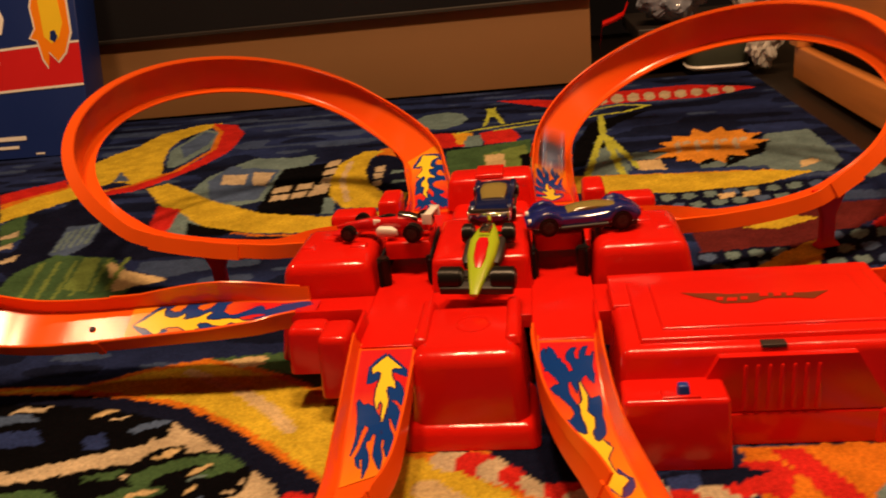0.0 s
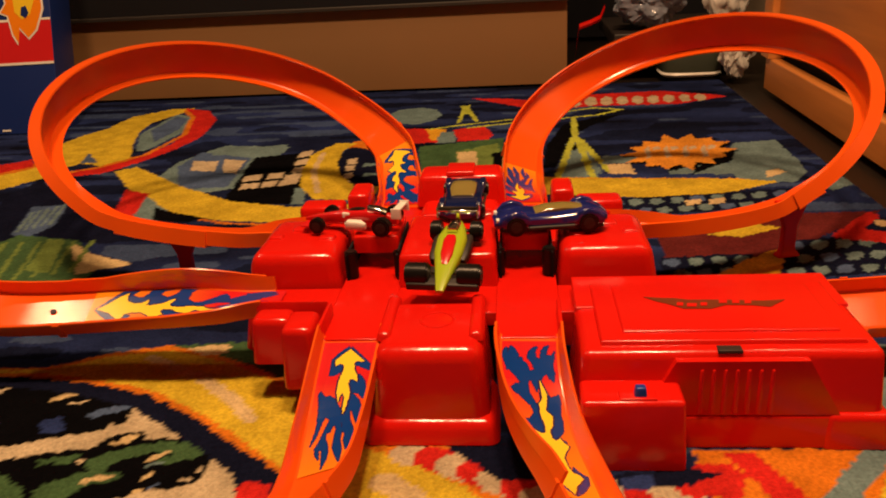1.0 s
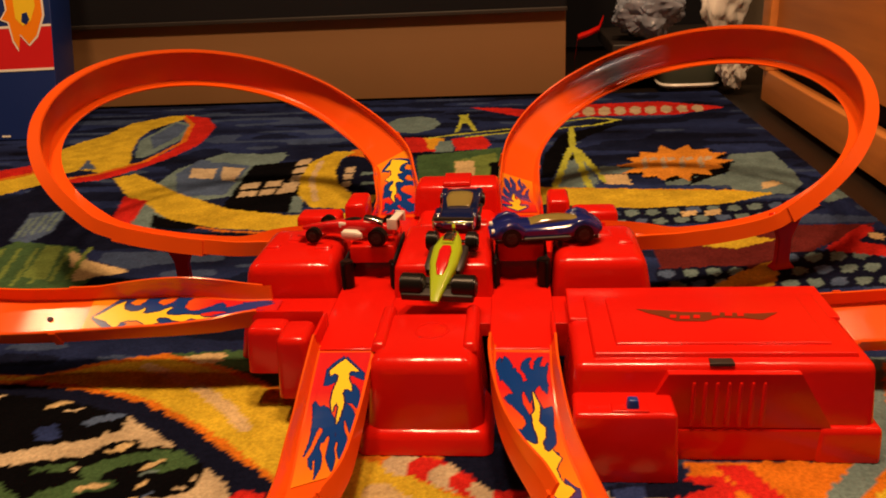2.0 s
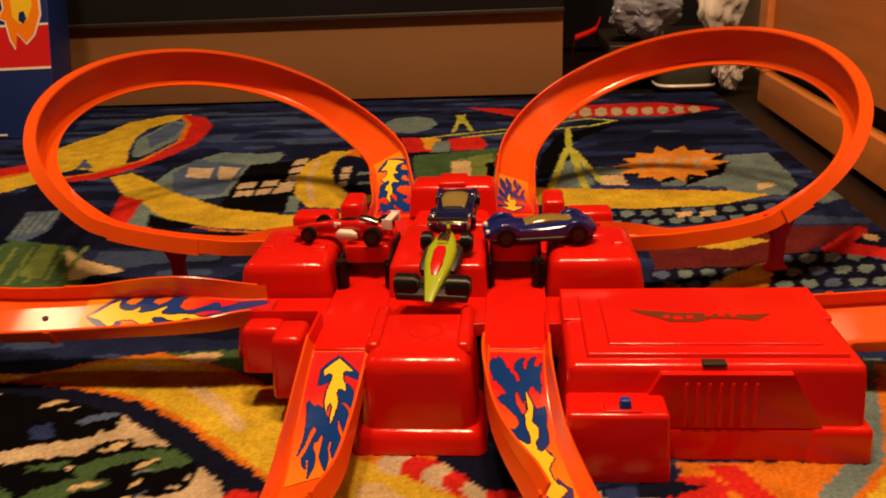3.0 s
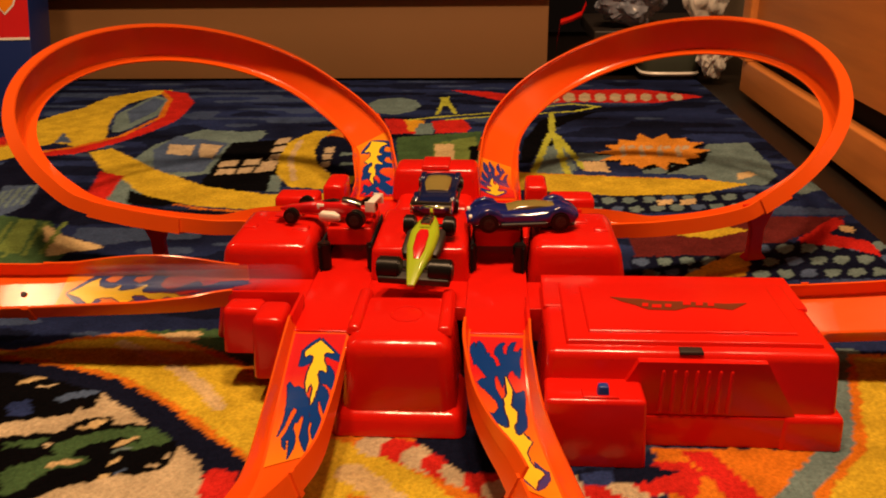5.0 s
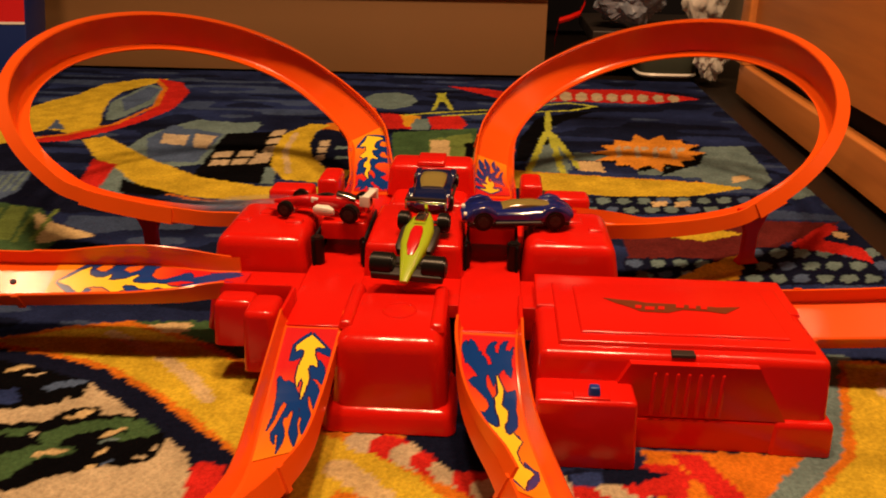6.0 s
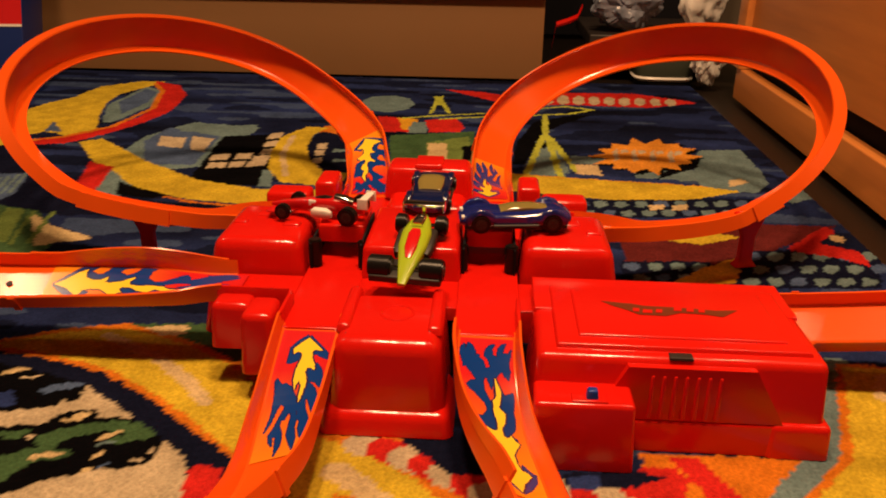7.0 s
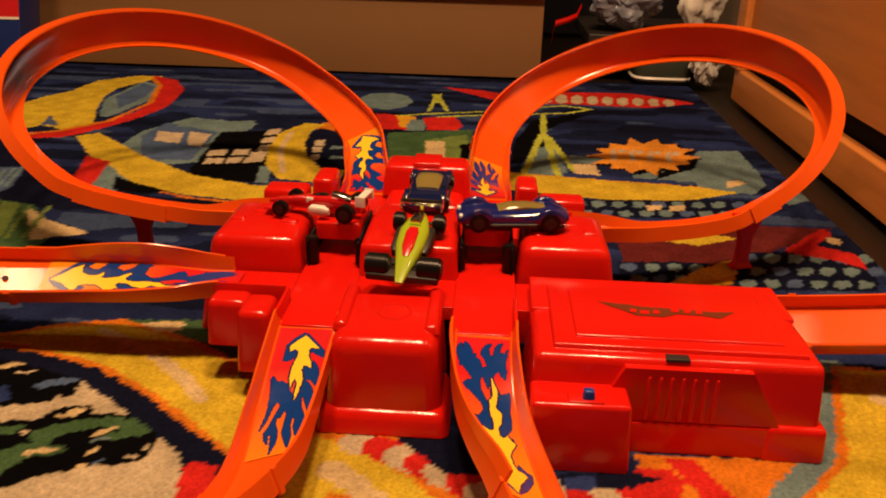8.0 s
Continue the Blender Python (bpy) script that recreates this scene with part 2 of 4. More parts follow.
ROUTE, MARKS = route()
MARKS.append(len(ROUTE))
DIST = [0.0]
for (p, _, _), (q, _, _) in zip(ROUTE, ROUTE[1:] + ROUTE[:1]):
    DIST.append(DIST[-1] + (q - p).length)
LAP = DIST[-1]

FLOOR_W, LIP, SKIN = 0.0172, 0.0105, 0.0018     # half floor, wall height, thickness
PROFILE = [(-FLOOR_W - 0.003, -SKIN), (-FLOOR_W - 0.0042, LIP), (-FLOOR_W - 0.0026, LIP + 0.0006), (-FLOOR_W - 0.0008, 0.0012), (-FLOOR_W + 0.0008, 0.0),
           (FLOOR_W - 0.0008, 0.0), (FLOOR_W + 0.0008, 0.0012), (FLOOR_W + 0.0026, LIP + 0.0006), (FLOOR_W + 0.0042, LIP), (FLOOR_W + 0.003, -SKIN)]


def sweep(rows, profile, grow=0.0):
    rings = []
    for p, d, u in rows:
        side = d.cross(u)
        rings.append([p + side * x + u * (y + grow) for x, y in profile])
    return loft(bmesh.new(), rings)


def span(k, s0, s1):
    """Rows of quarter k between two distances from its start (the hub's middle)."""
    base, n = DIST[MARKS[k]], max(4, int((s1 - s0) / 0.007))
    return [on_route(base + s0 + (s1 - s0) * i / n) for i in range(n + 1)]


def quarter_length(k):
    return DIST[MARKS[k + 1]] - DIST[MARKS[k]]


def on_route(s, side=0.0, lift=0.0):
    """Place, way and up at distance s along the whole lap."""
    s %= LAP
    lo, hi = 0, len(ROUTE)
    while hi - lo > 1:
        mid = (lo + hi) // 2
        if DIST[mid] <= s:
            lo = mid
        else:
            hi = mid
    p0, d0, u0 = ROUTE[lo]
    p1, d1, u1 = ROUTE[(lo + 1) % len(ROUTE)]
    t = (s - DIST[lo]) / max(1e-9, DIST[lo + 1] - DIST[lo])
    p, d, u = p0.lerp(p1, t), d0.lerp(d1, t).normalized(), u0.lerp(u1, t)
    u = (u - d * u.dot(d)).normalized()
    return p + d.cross(u) * side + u * lift, d, u


SHORT_OUT, SHORT_IN = 0.276, 0.276      # ends of the short stickered pieces, from the hub's middle


def tinted(name, rough=0.25):
    """Printed film whose inks are a colour attribute."""
    m, nt, b = nodes_of(name)
    att = nt.nodes.new("ShaderNodeAttribute")
    att.attribute_name = "ink"
    n = nt.nodes.new("ShaderNodeTexNoise")
    n.inputs["Scale"].default_value = 300
    mr = nt.nodes.new("ShaderNodeMapRange")
    mr.inputs[3].default_value, mr.inputs[4].default_value = 0.85, 1.12
    nt.links.new(n.outputs["Fac"], mr.inputs[0])
    mul = nt.nodes.new("ShaderNodeVectorMath")
    mul.operation = "MULTIPLY"
    nt.links.new(att.outputs["Color"], mul.inputs[0])
    nt.links.new(mr.outputs[0], mul.inputs[1])
    nt.links.new(mul.outputs[0], b.inputs["Base Color"])
    b.inputs["Roughness"].default_value = rough
    return m


STICKER = tinted("sticker_film", 0.2)
INK = {"red": (0.62, 0.016, 0.02), "orange": (0.88, 0.30, 0.012), "blue": (0.005, 0.045, 0.27), "yellow": (0.90, 0.66, 0.035), "edge": (0.03, 0.012, 0.07)}
# along from the arrow's tip (0) to the tails (1), across -1 to 1: the arrow that runs into the hub, and the longer one that leaves it
ARROW_IN = [(0.058, 0.06), (0.164, 0.68), (0.166, 0.55), (0.159, 0.37), (0.178, 0.30), (0.225, 0.34), (0.282, 0.49), (0.331, 0.55), (0.308, 0.38), (0.311, 0.24), (0.343, 0.21), (0.416, 0.35), (0.487, 0.30), (0.541, 0.27), (0.572, 0.22), (0.524, 0.17), (0.445, 0.18), (0.411, 0.05), (0.441, -0.04), (0.520, -0.04), (0.473, -0.05), (0.416, -0.15), (0.346, -0.18), (0.276, -0.12), (0.222, -0.05), (0.191, -0.09), (0.177, -0.23), (0.196, -0.39), (0.157, -0.45), (0.112, -0.25)]
ARROW_OUT = [(0.037, 0.01), (0.088, 0.28), (0.134, 0.65), (0.185, 0.89), (0.179, 0.65), (0.190, 0.38), (0.227, 0.25), (0.273, 0.24), (0.301, 0.41), (0.306, 0.24), (0.292, 0.10), (0.329, 0.07), (0.384, 0.16), (0.440, 0.41), (0.449, 0.35), (0.426, 0.16), (0.431, -0.04), (0.477, -0.11), (0.532, -0.06), (0.606, -0.11), (0.634, -0.26), (0.745, -0.27), (0.662, -0.46), (0.606, -0.38), (0.569, -0.30), (0.532, -0.49), (0.477, -0.39), (0.444, -0.22), (0.403, -0.18), (0.384, -0.28), (0.403, -0.48), (0.375, -0.57), (0.356, -0.71), (0.292, -0.32), (0.236, -0.28), (0.199, -0.36), (0.190, -0.58), (0.171, -0.66), (0.106, -0.22)]
# the blue flames round each arrow
FLAMES_IN = [
    [(0.031, 0.01), (0.081, -0.30), (0.141, -0.55), (0.210, -0.55), (0.272, -0.57), (0.274, -0.38), (0.252, -0.19), (0.222, -0.05), (0.176, 0.07)],
    [(0.038, 0.10), (0.140, 0.67), (0.181, 0.88), (0.243, 0.93), (0.225, 0.71), (0.208, 0.56), (0.194, 0.36), (0.129, 0.08)],
    [(0.282, 0.49), (0.267, 0.58), (0.326, 0.82), (0.375, 0.89), (0.465, 0.92), (0.455, 0.81), (0.420, 0.65), (0.416, 0.35), (0.335, 0.23), (0.308, 0.34)],
    [(0.413, -0.84), (0.387, -0.77), (0.429, -0.59), (0.427, -0.38), (0.447, -0.20), (0.522, 0.06), (0.572, 0.22), (0.495, 0.31), (0.416, 0.35), (0.435, 0.56), (0.470, 0.72), (0.537, 0.89), (0.618, 0.87), (0.682, 0.87), (0.614, 0.70), (0.547, 0.53), (0.553, 0.46), (0.627, 0.54), (0.648, 0.09), (0.661, -0.03), (0.593, -0.28), (0.582, -0.40), (0.619, -0.49), (0.724, -0.59), (0.795, -0.77), (0.676, -0.66), (0.584, -0.69), (0.507, -0.73)],
    [(0.610, 0.51), (0.712, 0.76), (0.794, 0.82), (0.876, 0.84), (0.907, 0.81), (0.852, 0.59), (0.784, 0.46), (0.728, 0.46), (0.701, 0.31), (0.621, 0.27)],
    [(0.619, 0.21), (0.717, 0.34), (0.764, 0.32), (0.847, 0.45), (0.912, 0.46), (0.956, 0.45), (0.889, 0.25), (0.821, 0.09), (0.727, 0.10), (0.632, 0.07)],
    [(0.610, -0.22), (0.645, -0.06), (0.706, -0.10), (0.703, -0.23), (0.749, -0.23), (0.816, -0.06), (0.896, -0.02), (0.982, -0.15), (0.905, -0.22), (0.829, -0.28), (0.830, -0.40), (0.905, -0.33), (0.865, -0.49), (0.809, -0.57), (0.759, -0.43), (0.670, -0.31)],
]
FLAMES_OUT = [
    [(0.025, -0.02), (0.088, 0.51), (0.153, 1.02), (0.199, 1.14), (0.245, 1.18), (0.227, 0.90), (0.199, 0.76), (0.241, 0.55), (0.269, 0.58), (0.292, 0.81), (0.319, 1.14), (0.440, 1.25), (0.417, 0.98), (0.366, 0.88), (0.356, 0.68), (0.398, 0.50), (0.440, 0.69), (0.477, 1.13), (0.560, 1.23), (0.514, 0.78), (0.509, 0.38), (0.560, 0.09), (0.477, -0.24), (0.384, -0.06), (0.199, 0.11), (0.185, 0.89), (0.134, 0.65)],
    [(0.025, -0.02), (0.106, -0.26), (0.171, -0.68), (0.190, -0.61), (0.199, -0.40), (0.236, -0.47), (0.199, -0.72), (0.190, -0.89), (0.144, -0.80), (0.079, -0.41)],
    [(0.292, -0.29), (0.356, -0.66), (0.384, -0.68), (0.403, -0.44), (0.440, -0.71), (0.514, -0.82), (0.588, -0.69), (0.625, -0.54), (0.569, -0.23), (0.477, -0.33), (0.384, -0.21)],
    [(0.901, 1.00), (0.943, 0.93), (0.958, 0.82), (0.912, 0.80), (0.969, 0.68), (0.943, 0.50), (0.901, 0.39), (0.875, 0.43), (0.891, 0.29), (0.865, 0.25), (0.844, 0.11), (0.797, 0.04), (0.807, -0.14), (0.714, -0.21), (0.672, -0.11), (0.745, 0.04), (0.735, 0.14), (0.672, 0.18), (0.657, 0.64), (0.693, 0.79), (0.714, 0.64), (0.724, 0.43), (0.745, 0.50), (0.807, 0.79), (0.797, 0.86), (0.839, 0.89)],
    [(0.807, -0.14), (0.849, -0.07), (0.880, 0.07), (0.922, 0.04), (0.958, -0.14), (0.961, -0.32), (0.922, -0.21), (0.886, -0.25), (0.880, -0.39), (0.932, -0.43), (0.964, -0.57), (0.969, -0.73), (0.932, -0.64), (0.906, -0.61), (0.901, -0.79), (0.932, -0.93), (0.880, -0.89), (0.839, -0.82), (0.787, -0.86), (0.735, -0.79), (0.755, -0.64), (0.787, -0.57), (0.755, -0.36), (0.703, -0.25), (0.714, -0.14)],
    [(0.672, -0.21), (0.683, -0.43), (0.641, -0.57), (0.662, -0.89), (0.610, -0.89), (0.537, -0.79), (0.526, -0.57), (0.506, -0.36), (0.558, -0.46), (0.610, -0.18)],
    [(0.693, 0.79), (0.672, 0.18), (0.620, 0.04), (0.537, -0.14), (0.521, -0.11), (0.547, 0.14), (0.589, 0.21), (0.641, 0.50)],
]


def grown(hit, n):
    """A mask spread by n cells."""
    for _ in range(n):
        wide = hit.copy()
        wide[1:] |= hit[:-1]
        wide[:-1] |= hit[1:]
        wide[:, 1:] |= hit[:, :-1]
        wide[:, :-1] |= hit[:, 1:]
        hit = wide
    return hit


def inside(outline, u, v):
    """Which of the points u, v lie within an outline."""
    hit = np.zeros(u.shape, bool)
    p = np.array(outline)
    for a, b in zip(p, np.roll(p, -1, 0)):
        if a[1] == b[1]:
            continue
        hit ^= ((a[1] > v) != (b[1] > v)) & (u < (b[0] - a[0]) * (v - a[1]) / (b[1] - a[1]) + a[0])
    return hit


def build_sticker(ob, s_tip, s_tail, s_red, s_orange, arrow, flames):
    """A flame arrow printed on a film that lies on the track between two distances along the lap."""
    n, m = 230, 60
    flip = 1 if s_tail < s_tip else -1
    verts = []
    for i in range(n + 1):
        p, d, u = on_route(s_tip + (s_tail - s_tip) * i / n, 0, 0.0005)
        side = d.cross(u) * 0.0168 * flip
        verts += [p + side * (-1 + 2 * j / m) for j in range(m + 1)]
    faces = [(i * (m + 1) + j, i * (m + 1) + j + 1, (i + 1) * (m + 1) + j + 1, (i + 1) * (m + 1) + j) for i in range(n) for j in range(m)]
    me = bpy.data.meshes.new("sticker")
    me.from_pydata(verts, [], faces)
    gu, gv = np.meshgrid((np.arange(n) + 0.5) / n, -1 + 2 * (np.arange(m) + 0.5) / m, indexing="ij")
    wu, wv = gu + 0.001 * np.sin(gv * 29), gv
    s = s_tip + (s_tail - s_tip) * gu
    t = np.clip((np.abs(s - s_red) / abs(s_orange - s_red) - 0.25) / 0.6, 0, 1)[..., None]
    base = np.array(INK["red"]) * (1 - t) + np.array(INK["orange"]) * t
    ink = base.copy()
    blue, yellow = np.zeros(gu.shape, bool), inside(arrow, wu, wv)
    for outline in flames:
        blue |= inside(outline, wu, wv)
    ink[grown(blue, 1)] = INK["edge"]
    ink[blue] = INK["blue"]
    ink[grown(yellow, 2)] = INK["edge"]
    ink[yellow] = INK["yellow"]
    col = np.concatenate([ink.reshape(-1, 3), np.ones((n * m, 1))], 1).repeat(4, 0)
    att = me.color_attributes.new("ink", "FLOAT_COLOR", "CORNER")
    att.data.foreach_set("color", col.ravel())
    me.materials.append(STICKER)
    for p in me.polygons:
        p.use_smooth = True
    st = new("sticker", me)
    st.parent = ob
    st["label"] = "red and blue flame sticker with a yellow arrow"
    return st


def build_loop(k, label):
    ob = thing("loop_track", label, "toy track", "loops of the race track")
    q = quarter_length(k)
    base = DIST[MARKS[k]]
    part("outbound_piece", sweep(span(k, L - 0.004, SHORT_OUT), PROFILE), ORANGE, ob, smooth=25)
    # beside the battery box the track runs under the box's roof
    hub_end = 0.235 if k == 0 else L - 0.004
    part("inbound_piece", sweep(span(k, q - SHORT_IN, q - hub_end), PROFILE), ORANGE, ob, smooth=25)
    part("curved_piece", sweep(span(k, SHORT_OUT - 0.002, q - SHORT_IN + 0.002), PROFILE), ORANGE, ob, smooth=25)
    # sleeves where the pieces join, and the pin through each
    for s in {2: (SHORT_OUT,), 3: (q - SHORT_IN,)}.get(k, (SHORT_OUT, q - SHORT_IN)):
        rows = span(k, s - 0.0025, s + 0.0025)
        part("joint", sweep(rows, [(-0.0215, -0.0032), (-0.0228, 0.0105), (-0.0213, 0.0114), (-0.0200, -0.0016), (0.0200, -0.0016), (0.0213, 0.0114), (0.0228, 0.0105), (0.0215, -0.0032)]), ORANGE, ob)
    if k < 2:
        # the higher outer wall of the arms that swing to the front loops
        rings = []
        for i in range(25):
            p, d, u = on_route(base + L + 0.002 + (SHORT_OUT - L) * i / 24)
            side = d.cross(u)
            h = 0.0116 + (0.0055 * math.sin(math.pi * min(1.0, i / 20)) if k else 0.006 * smooth01(i / 22))
            rings.append([p + side * x + u * y for x, y in ((0.0196, 0.009), (0.0215, 0.009), (0.0218, h - 0.0004), (0.0212, h + 0.0003), (0.0202, h))])
        part("raised_wall", loft(bmesh.new(), rings), ORANGE, ob)
    if k < 2:
        p, d, u = on_route(base + SHORT_OUT + 0.014, 0, 0.0006)
        bm = cyl(bmesh.new(), (0, 0, 0), 0.0022, 0.0012, seg=14)
        pin = part("pin", bm, DARK, ob)
        pin.matrix_world = Matrix.Translation(p) @ u.to_track_quat("Z", "X").to_matrix().to_4x4()
    build_sticker(ob, base + (0.262, 0.262, 0.255, 0.270)[k], base + (0.118 if k == 1 else 0.133), base + L, base + 0.27, ARROW_OUT, FLAMES_OUT)
    if k:
        build_sticker(ob, base + q - 0.132, base + q - (0.250 if k > 1 else 0.233), base + q - L, base + q - 0.27, ARROW_IN, FLAMES_IN)
    return ob


LOOP_LABELS = ["orange plastic banked toy track loop beside the battery box", "orange plastic banked toy track loop in front of the hub",
               "orange plastic banked toy track loop over the yellow printed road", "orange plastic banked toy track loop standing beside the dresser"]
LOOPS = [build_loop(k, LOOP_LABELS[k]) for k in range(4)]


def build_leg(ob, x, y):
    """A red prop from the rug up to the track above it, clipped round it."""
    s = min((i for i in range(0, len(ROUTE))), key=lambda i: (ROUTE[i][0].x - x) ** 2 + (ROUTE[i][0].y - y) ** 2)
    p, d, u = ROUTE[s]
    side = d.cross(u)
    if side.z > 0:
        side = -side
    foot = p + side * 0.018
    top = foot + Vector((0, 0, 0.004))
    bm = bmesh.new()
    rings = []
    flat = Vector((d.x, d.y, 0)).normalized()
    across = Vector((-flat.y, flat.x, 0))
    for t, w, h in ((0, 0.011, 0.006), (0.12, 0.0065, 0.0035), (0.55, 0.0065, 0.003), (1, 0.016, 0.0035)):
        c = Vector((foot.x, foot.y, 0)).lerp(top, t)
        rings.append([c + flat * a * w + across * b * h for a, b in ((-1, -1), (1, -1), (1, 1), (-1, 1))])
    loft(bm, rings)
    bmesh.ops.bevel(bm, geom=bm.edges[:], offset=0.0008, segments=2, affect="EDGES")
    part("leg", bm, RED, ob, "red plastic prop")
    rows = [ROUTE[(s + i) % len(ROUTE)] for i in range(-2, 3)]
    part("leg_clip", sweep(rows, [(-0.0222, -0.0035), (-0.0232, 0.010), (-0.0214, 0.010), (-0.0202, -0.0018), (0.0202, -0.0018), (0.0214, 0.010), (0.0232, 0.010), (0.0222, -0.0035)]), ORANGE, ob)


build_leg(LOOPS[3], 0.300, 0.075)
build_leg(LOOPS[2], -0.250, 0.07)


def ridge(bm, pts, r):
    """A rounded moulded bead along a line."""
    rings = []
    for i, p in enumerate(pts):
        a, b = Vector(pts[max(0, i - 1)]), Vector(pts[min(len(pts) - 1, i + 1)])
        d = (b - a).normalized()
        s = d.cross(Vector((0, 0, 1))).normalized()
        rings.append([Vector(p) + s * r * math.cos(t) + Vector((0, 0, 1)) * r * math.sin(t) for t in [math.pi * 2 * k / 8 for k in range(8)]])
    return loft(bm, rings)


def rbox(x0, x1, y0, y1, z0, z1, bev, taper, seg=4):
    return box(bmesh.new(), min(x0, x1), max(x0, x1), min(y0, y1), max(y0, y1), z0, z1, bev, taper, seg)


def build_hub():
    hub = thing("crossing_hub", "glossy red plastic crossing hub standing on the rug", "toy track")
    for s in (-1, 1):
        part("lane_floor", rbox(s * A - 0.0215, s * A + 0.0215, -L, L, ZF - 0.010, ZF - 0.0006, 0.0008, 0), RED, hub)
        yc = -YF if s < 0 else A
        for a, b in ((-L, -A - 0.0215), (-A + 0.0215, A - 0.0215), (A + 0.0215, 0.106 if s < 0 else L)):
            part("lane_floor", rbox(a, b, yc - 0.0215, yc + 0.0215, ZF - 0.010, ZF - 0.0006, 0.0004, 0), RED, hub)
    # low walls of the lanes near their mouths
    for sx in (-1, 1):
        for sy in (-1, 1):
            yo = (YF if sy < 0 else A) + 0.0185
            part("lane_wall", rbox(sx * (A + 0.0185), sx * (A + 0.0215), sy * (yo + 0.003), sy * L, ZF - 0.004, ZF + 0.0095, 0.001, 0.0002, 2), RED, hub)
            if not (sx > 0 and sy < 0):
                part("lane_wall", rbox(sx * (A + 0.022), sx * L, sy * yo, sy * (yo + 0.003), ZF - 0.004, ZF + 0.0095, 0.001, 0.0002, 2), RED, hub)
    part("lane_wall", rbox(0.106, 0.258, -YF + 0.0100, -YF + 0.0130, ZF - 0.020, ZF + 0.0085, 0.001, 0.0002, 2), RED, hub)
    # front block with its flared foot, moulded ring and rims
    fx = -0.0045
    front = part("front_block", rbox(fx - 0.0375, fx + 0.0375, -0.166, -0.0860, 0.004, 0.0605, 0.010, 0.0045, 5), RED, hub)
    part("flared_foot", rbox(fx - 0.0425, fx + 0.0425, -0.1722, -0.110, 0, 0.0150, 0.0065, 0.0035, 5), RED, front)
    bm = bmesh.new()
    ridge(bm, [(fx + 0.003 + 0.0105 * math.cos(t), -0.122 + 0.0105 * math.sin(t), 0.0601) for t in [math.pi * 2 * k / 28 for k in range(29)]], 0.0011)
    part("moulded_ring", bm, RED, front)
    for s in (-1, 1):
        part("rim", rbox(fx + s * 0.0235, fx + s * 0.0335, -0.146, -0.0870, 0.058, 0.0632, 0.0025, 0.0015), RED, front)
    part("middle_block", rbox(-0.0375, 0.0375, -0.0525, 0.039, 0.03, 0.0765, 0.005, 0.0025), RED, hub)
    for s in (-1, 1):
        bm = rbox(s * 0.0775, s * 0.160, -0.0505 if s < 0 else -0.0465, 0.038, 0, 0.0765, 0.009, 0.0045, 5)
        for v in bm.verts:
            # the outer side leans in
            v.co.x -= s * 0.009 * (v.co.z / 0.0765) * smooth01((abs(v.co.x) - 0.10) / 0.04)
        side = part("side_block", bm, RED, hub)
        # low moulded relief on the block's roof
        for i, (dx, dy, w) in enumerate(((0.095, -0.012, 0.007), (0.118, 0.008, 0.009), (0.135, -0.010, 0.006), (0.104, 0.016, 0.005))):
            part("roof_pad", rbox(s * (dx - w), s * (dx + w), dy - w * 0.7, dy + w * 0.7, 0.0755, 0.0782, 0.0015, 0.001), RED, side)
        part("bridge", rbox(s * A - 0.0178, s * A + 0.0178, -0.014, 0.034, 0.0640, 0.0775, 0.002, 0.0003), RED, hub)
        for t in (-1, 1):
            # booster rollers stand either side of the lane, before a lining that paints slot shade black
            bm = cyl(bmesh.new(), (s * A + t * (0.0165 if t == s else 0.0180), -0.032, 0.0625), 0.0050 if t == s else 0.0024, 0.0215, seg=20, bev=0.001)
            part("slot_shade", rbox(s * A + t * 0.0181, s * A + t * 0.0196, -0.038, 0.034, ZF - 0.0004, 0.0715, 0, 0), NIGHT, hub)
            part("booster_roller", bm, BLACK, hub, "black booster roller")
    part("back_block", rbox(-0.0385, 0.0385, 0.0785, 0.166, 0, 0.0605, 0.008, 0.0035), RED, hub)
    tower = part("back_tower", rbox(-0.041, 0.041, 0.118, 0.160, 0.055, 0.0835, 0.006, 0.003), RED, hub)
    part("tower_notch", rbox(-0.013, 0.013, 0.122, 0.154, 0.0825, 0.0862, 0.0012, 0.0006), RED, tower)
    for sx in (-1, 1):
        for sy in (-1, 1):
            if sx > 0 and sy < 0:
                continue
            if sy < 0:
                part("corner_block", rbox(sx * 0.0985, sx * 0.129, -0.0955, -0.119, 0.027, 0.0595, 0.005, 0.002), RED, hub)
                part("corner_block", rbox(sx * 0.0790, sx * 0.1035, -0.1045, -0.138, 0.019, 0.0620, 0.005, 0.002), RED, hub)
            else:
                part("corner_block", rbox(sx * 0.1005, sx * 0.143, 0.0790, 0.107, 0, 0.0695, 0.004, 0.002), RED, hub)
                part("corner_block", rbox(sx * 0.0800, sx * 0.1030, 0.097, 0.138, 0, 0.0745, 0.004, 0.002), RED, hub)
    # battery box
    bx = part("battery_box", rbox(0.083, 0.261, -0.172, -0.0955, 0.002, 0.0612, 0.0055, 0.0040, 5), RED, hub)
    part("lane_roof", rbox(0.0872, 0.2568, -0.110, -0.0610, 0.0600, 0.0622, 0.0008, 0.0004), RED, bx)
    part("lid_panel", rbox(0.098, 0.250, -0.160, -0.076, 0.060, 0.0640, 0.0012, 0.0012), RED, bx)
    part("lid_panel", rbox(0.112, 0.238, -0.150, -0.084, 0.0632, 0.0655, 0.001, 0.001), RED, bx)
    # dark pad painted in for the shaded hole at the lid's catch
    part("lid_catch_hole", rbox(0.164, 0.178, -0.1680, -0.1610, 0.0600, 0.0619, 0.0004, 0.0002), DARK, bx)
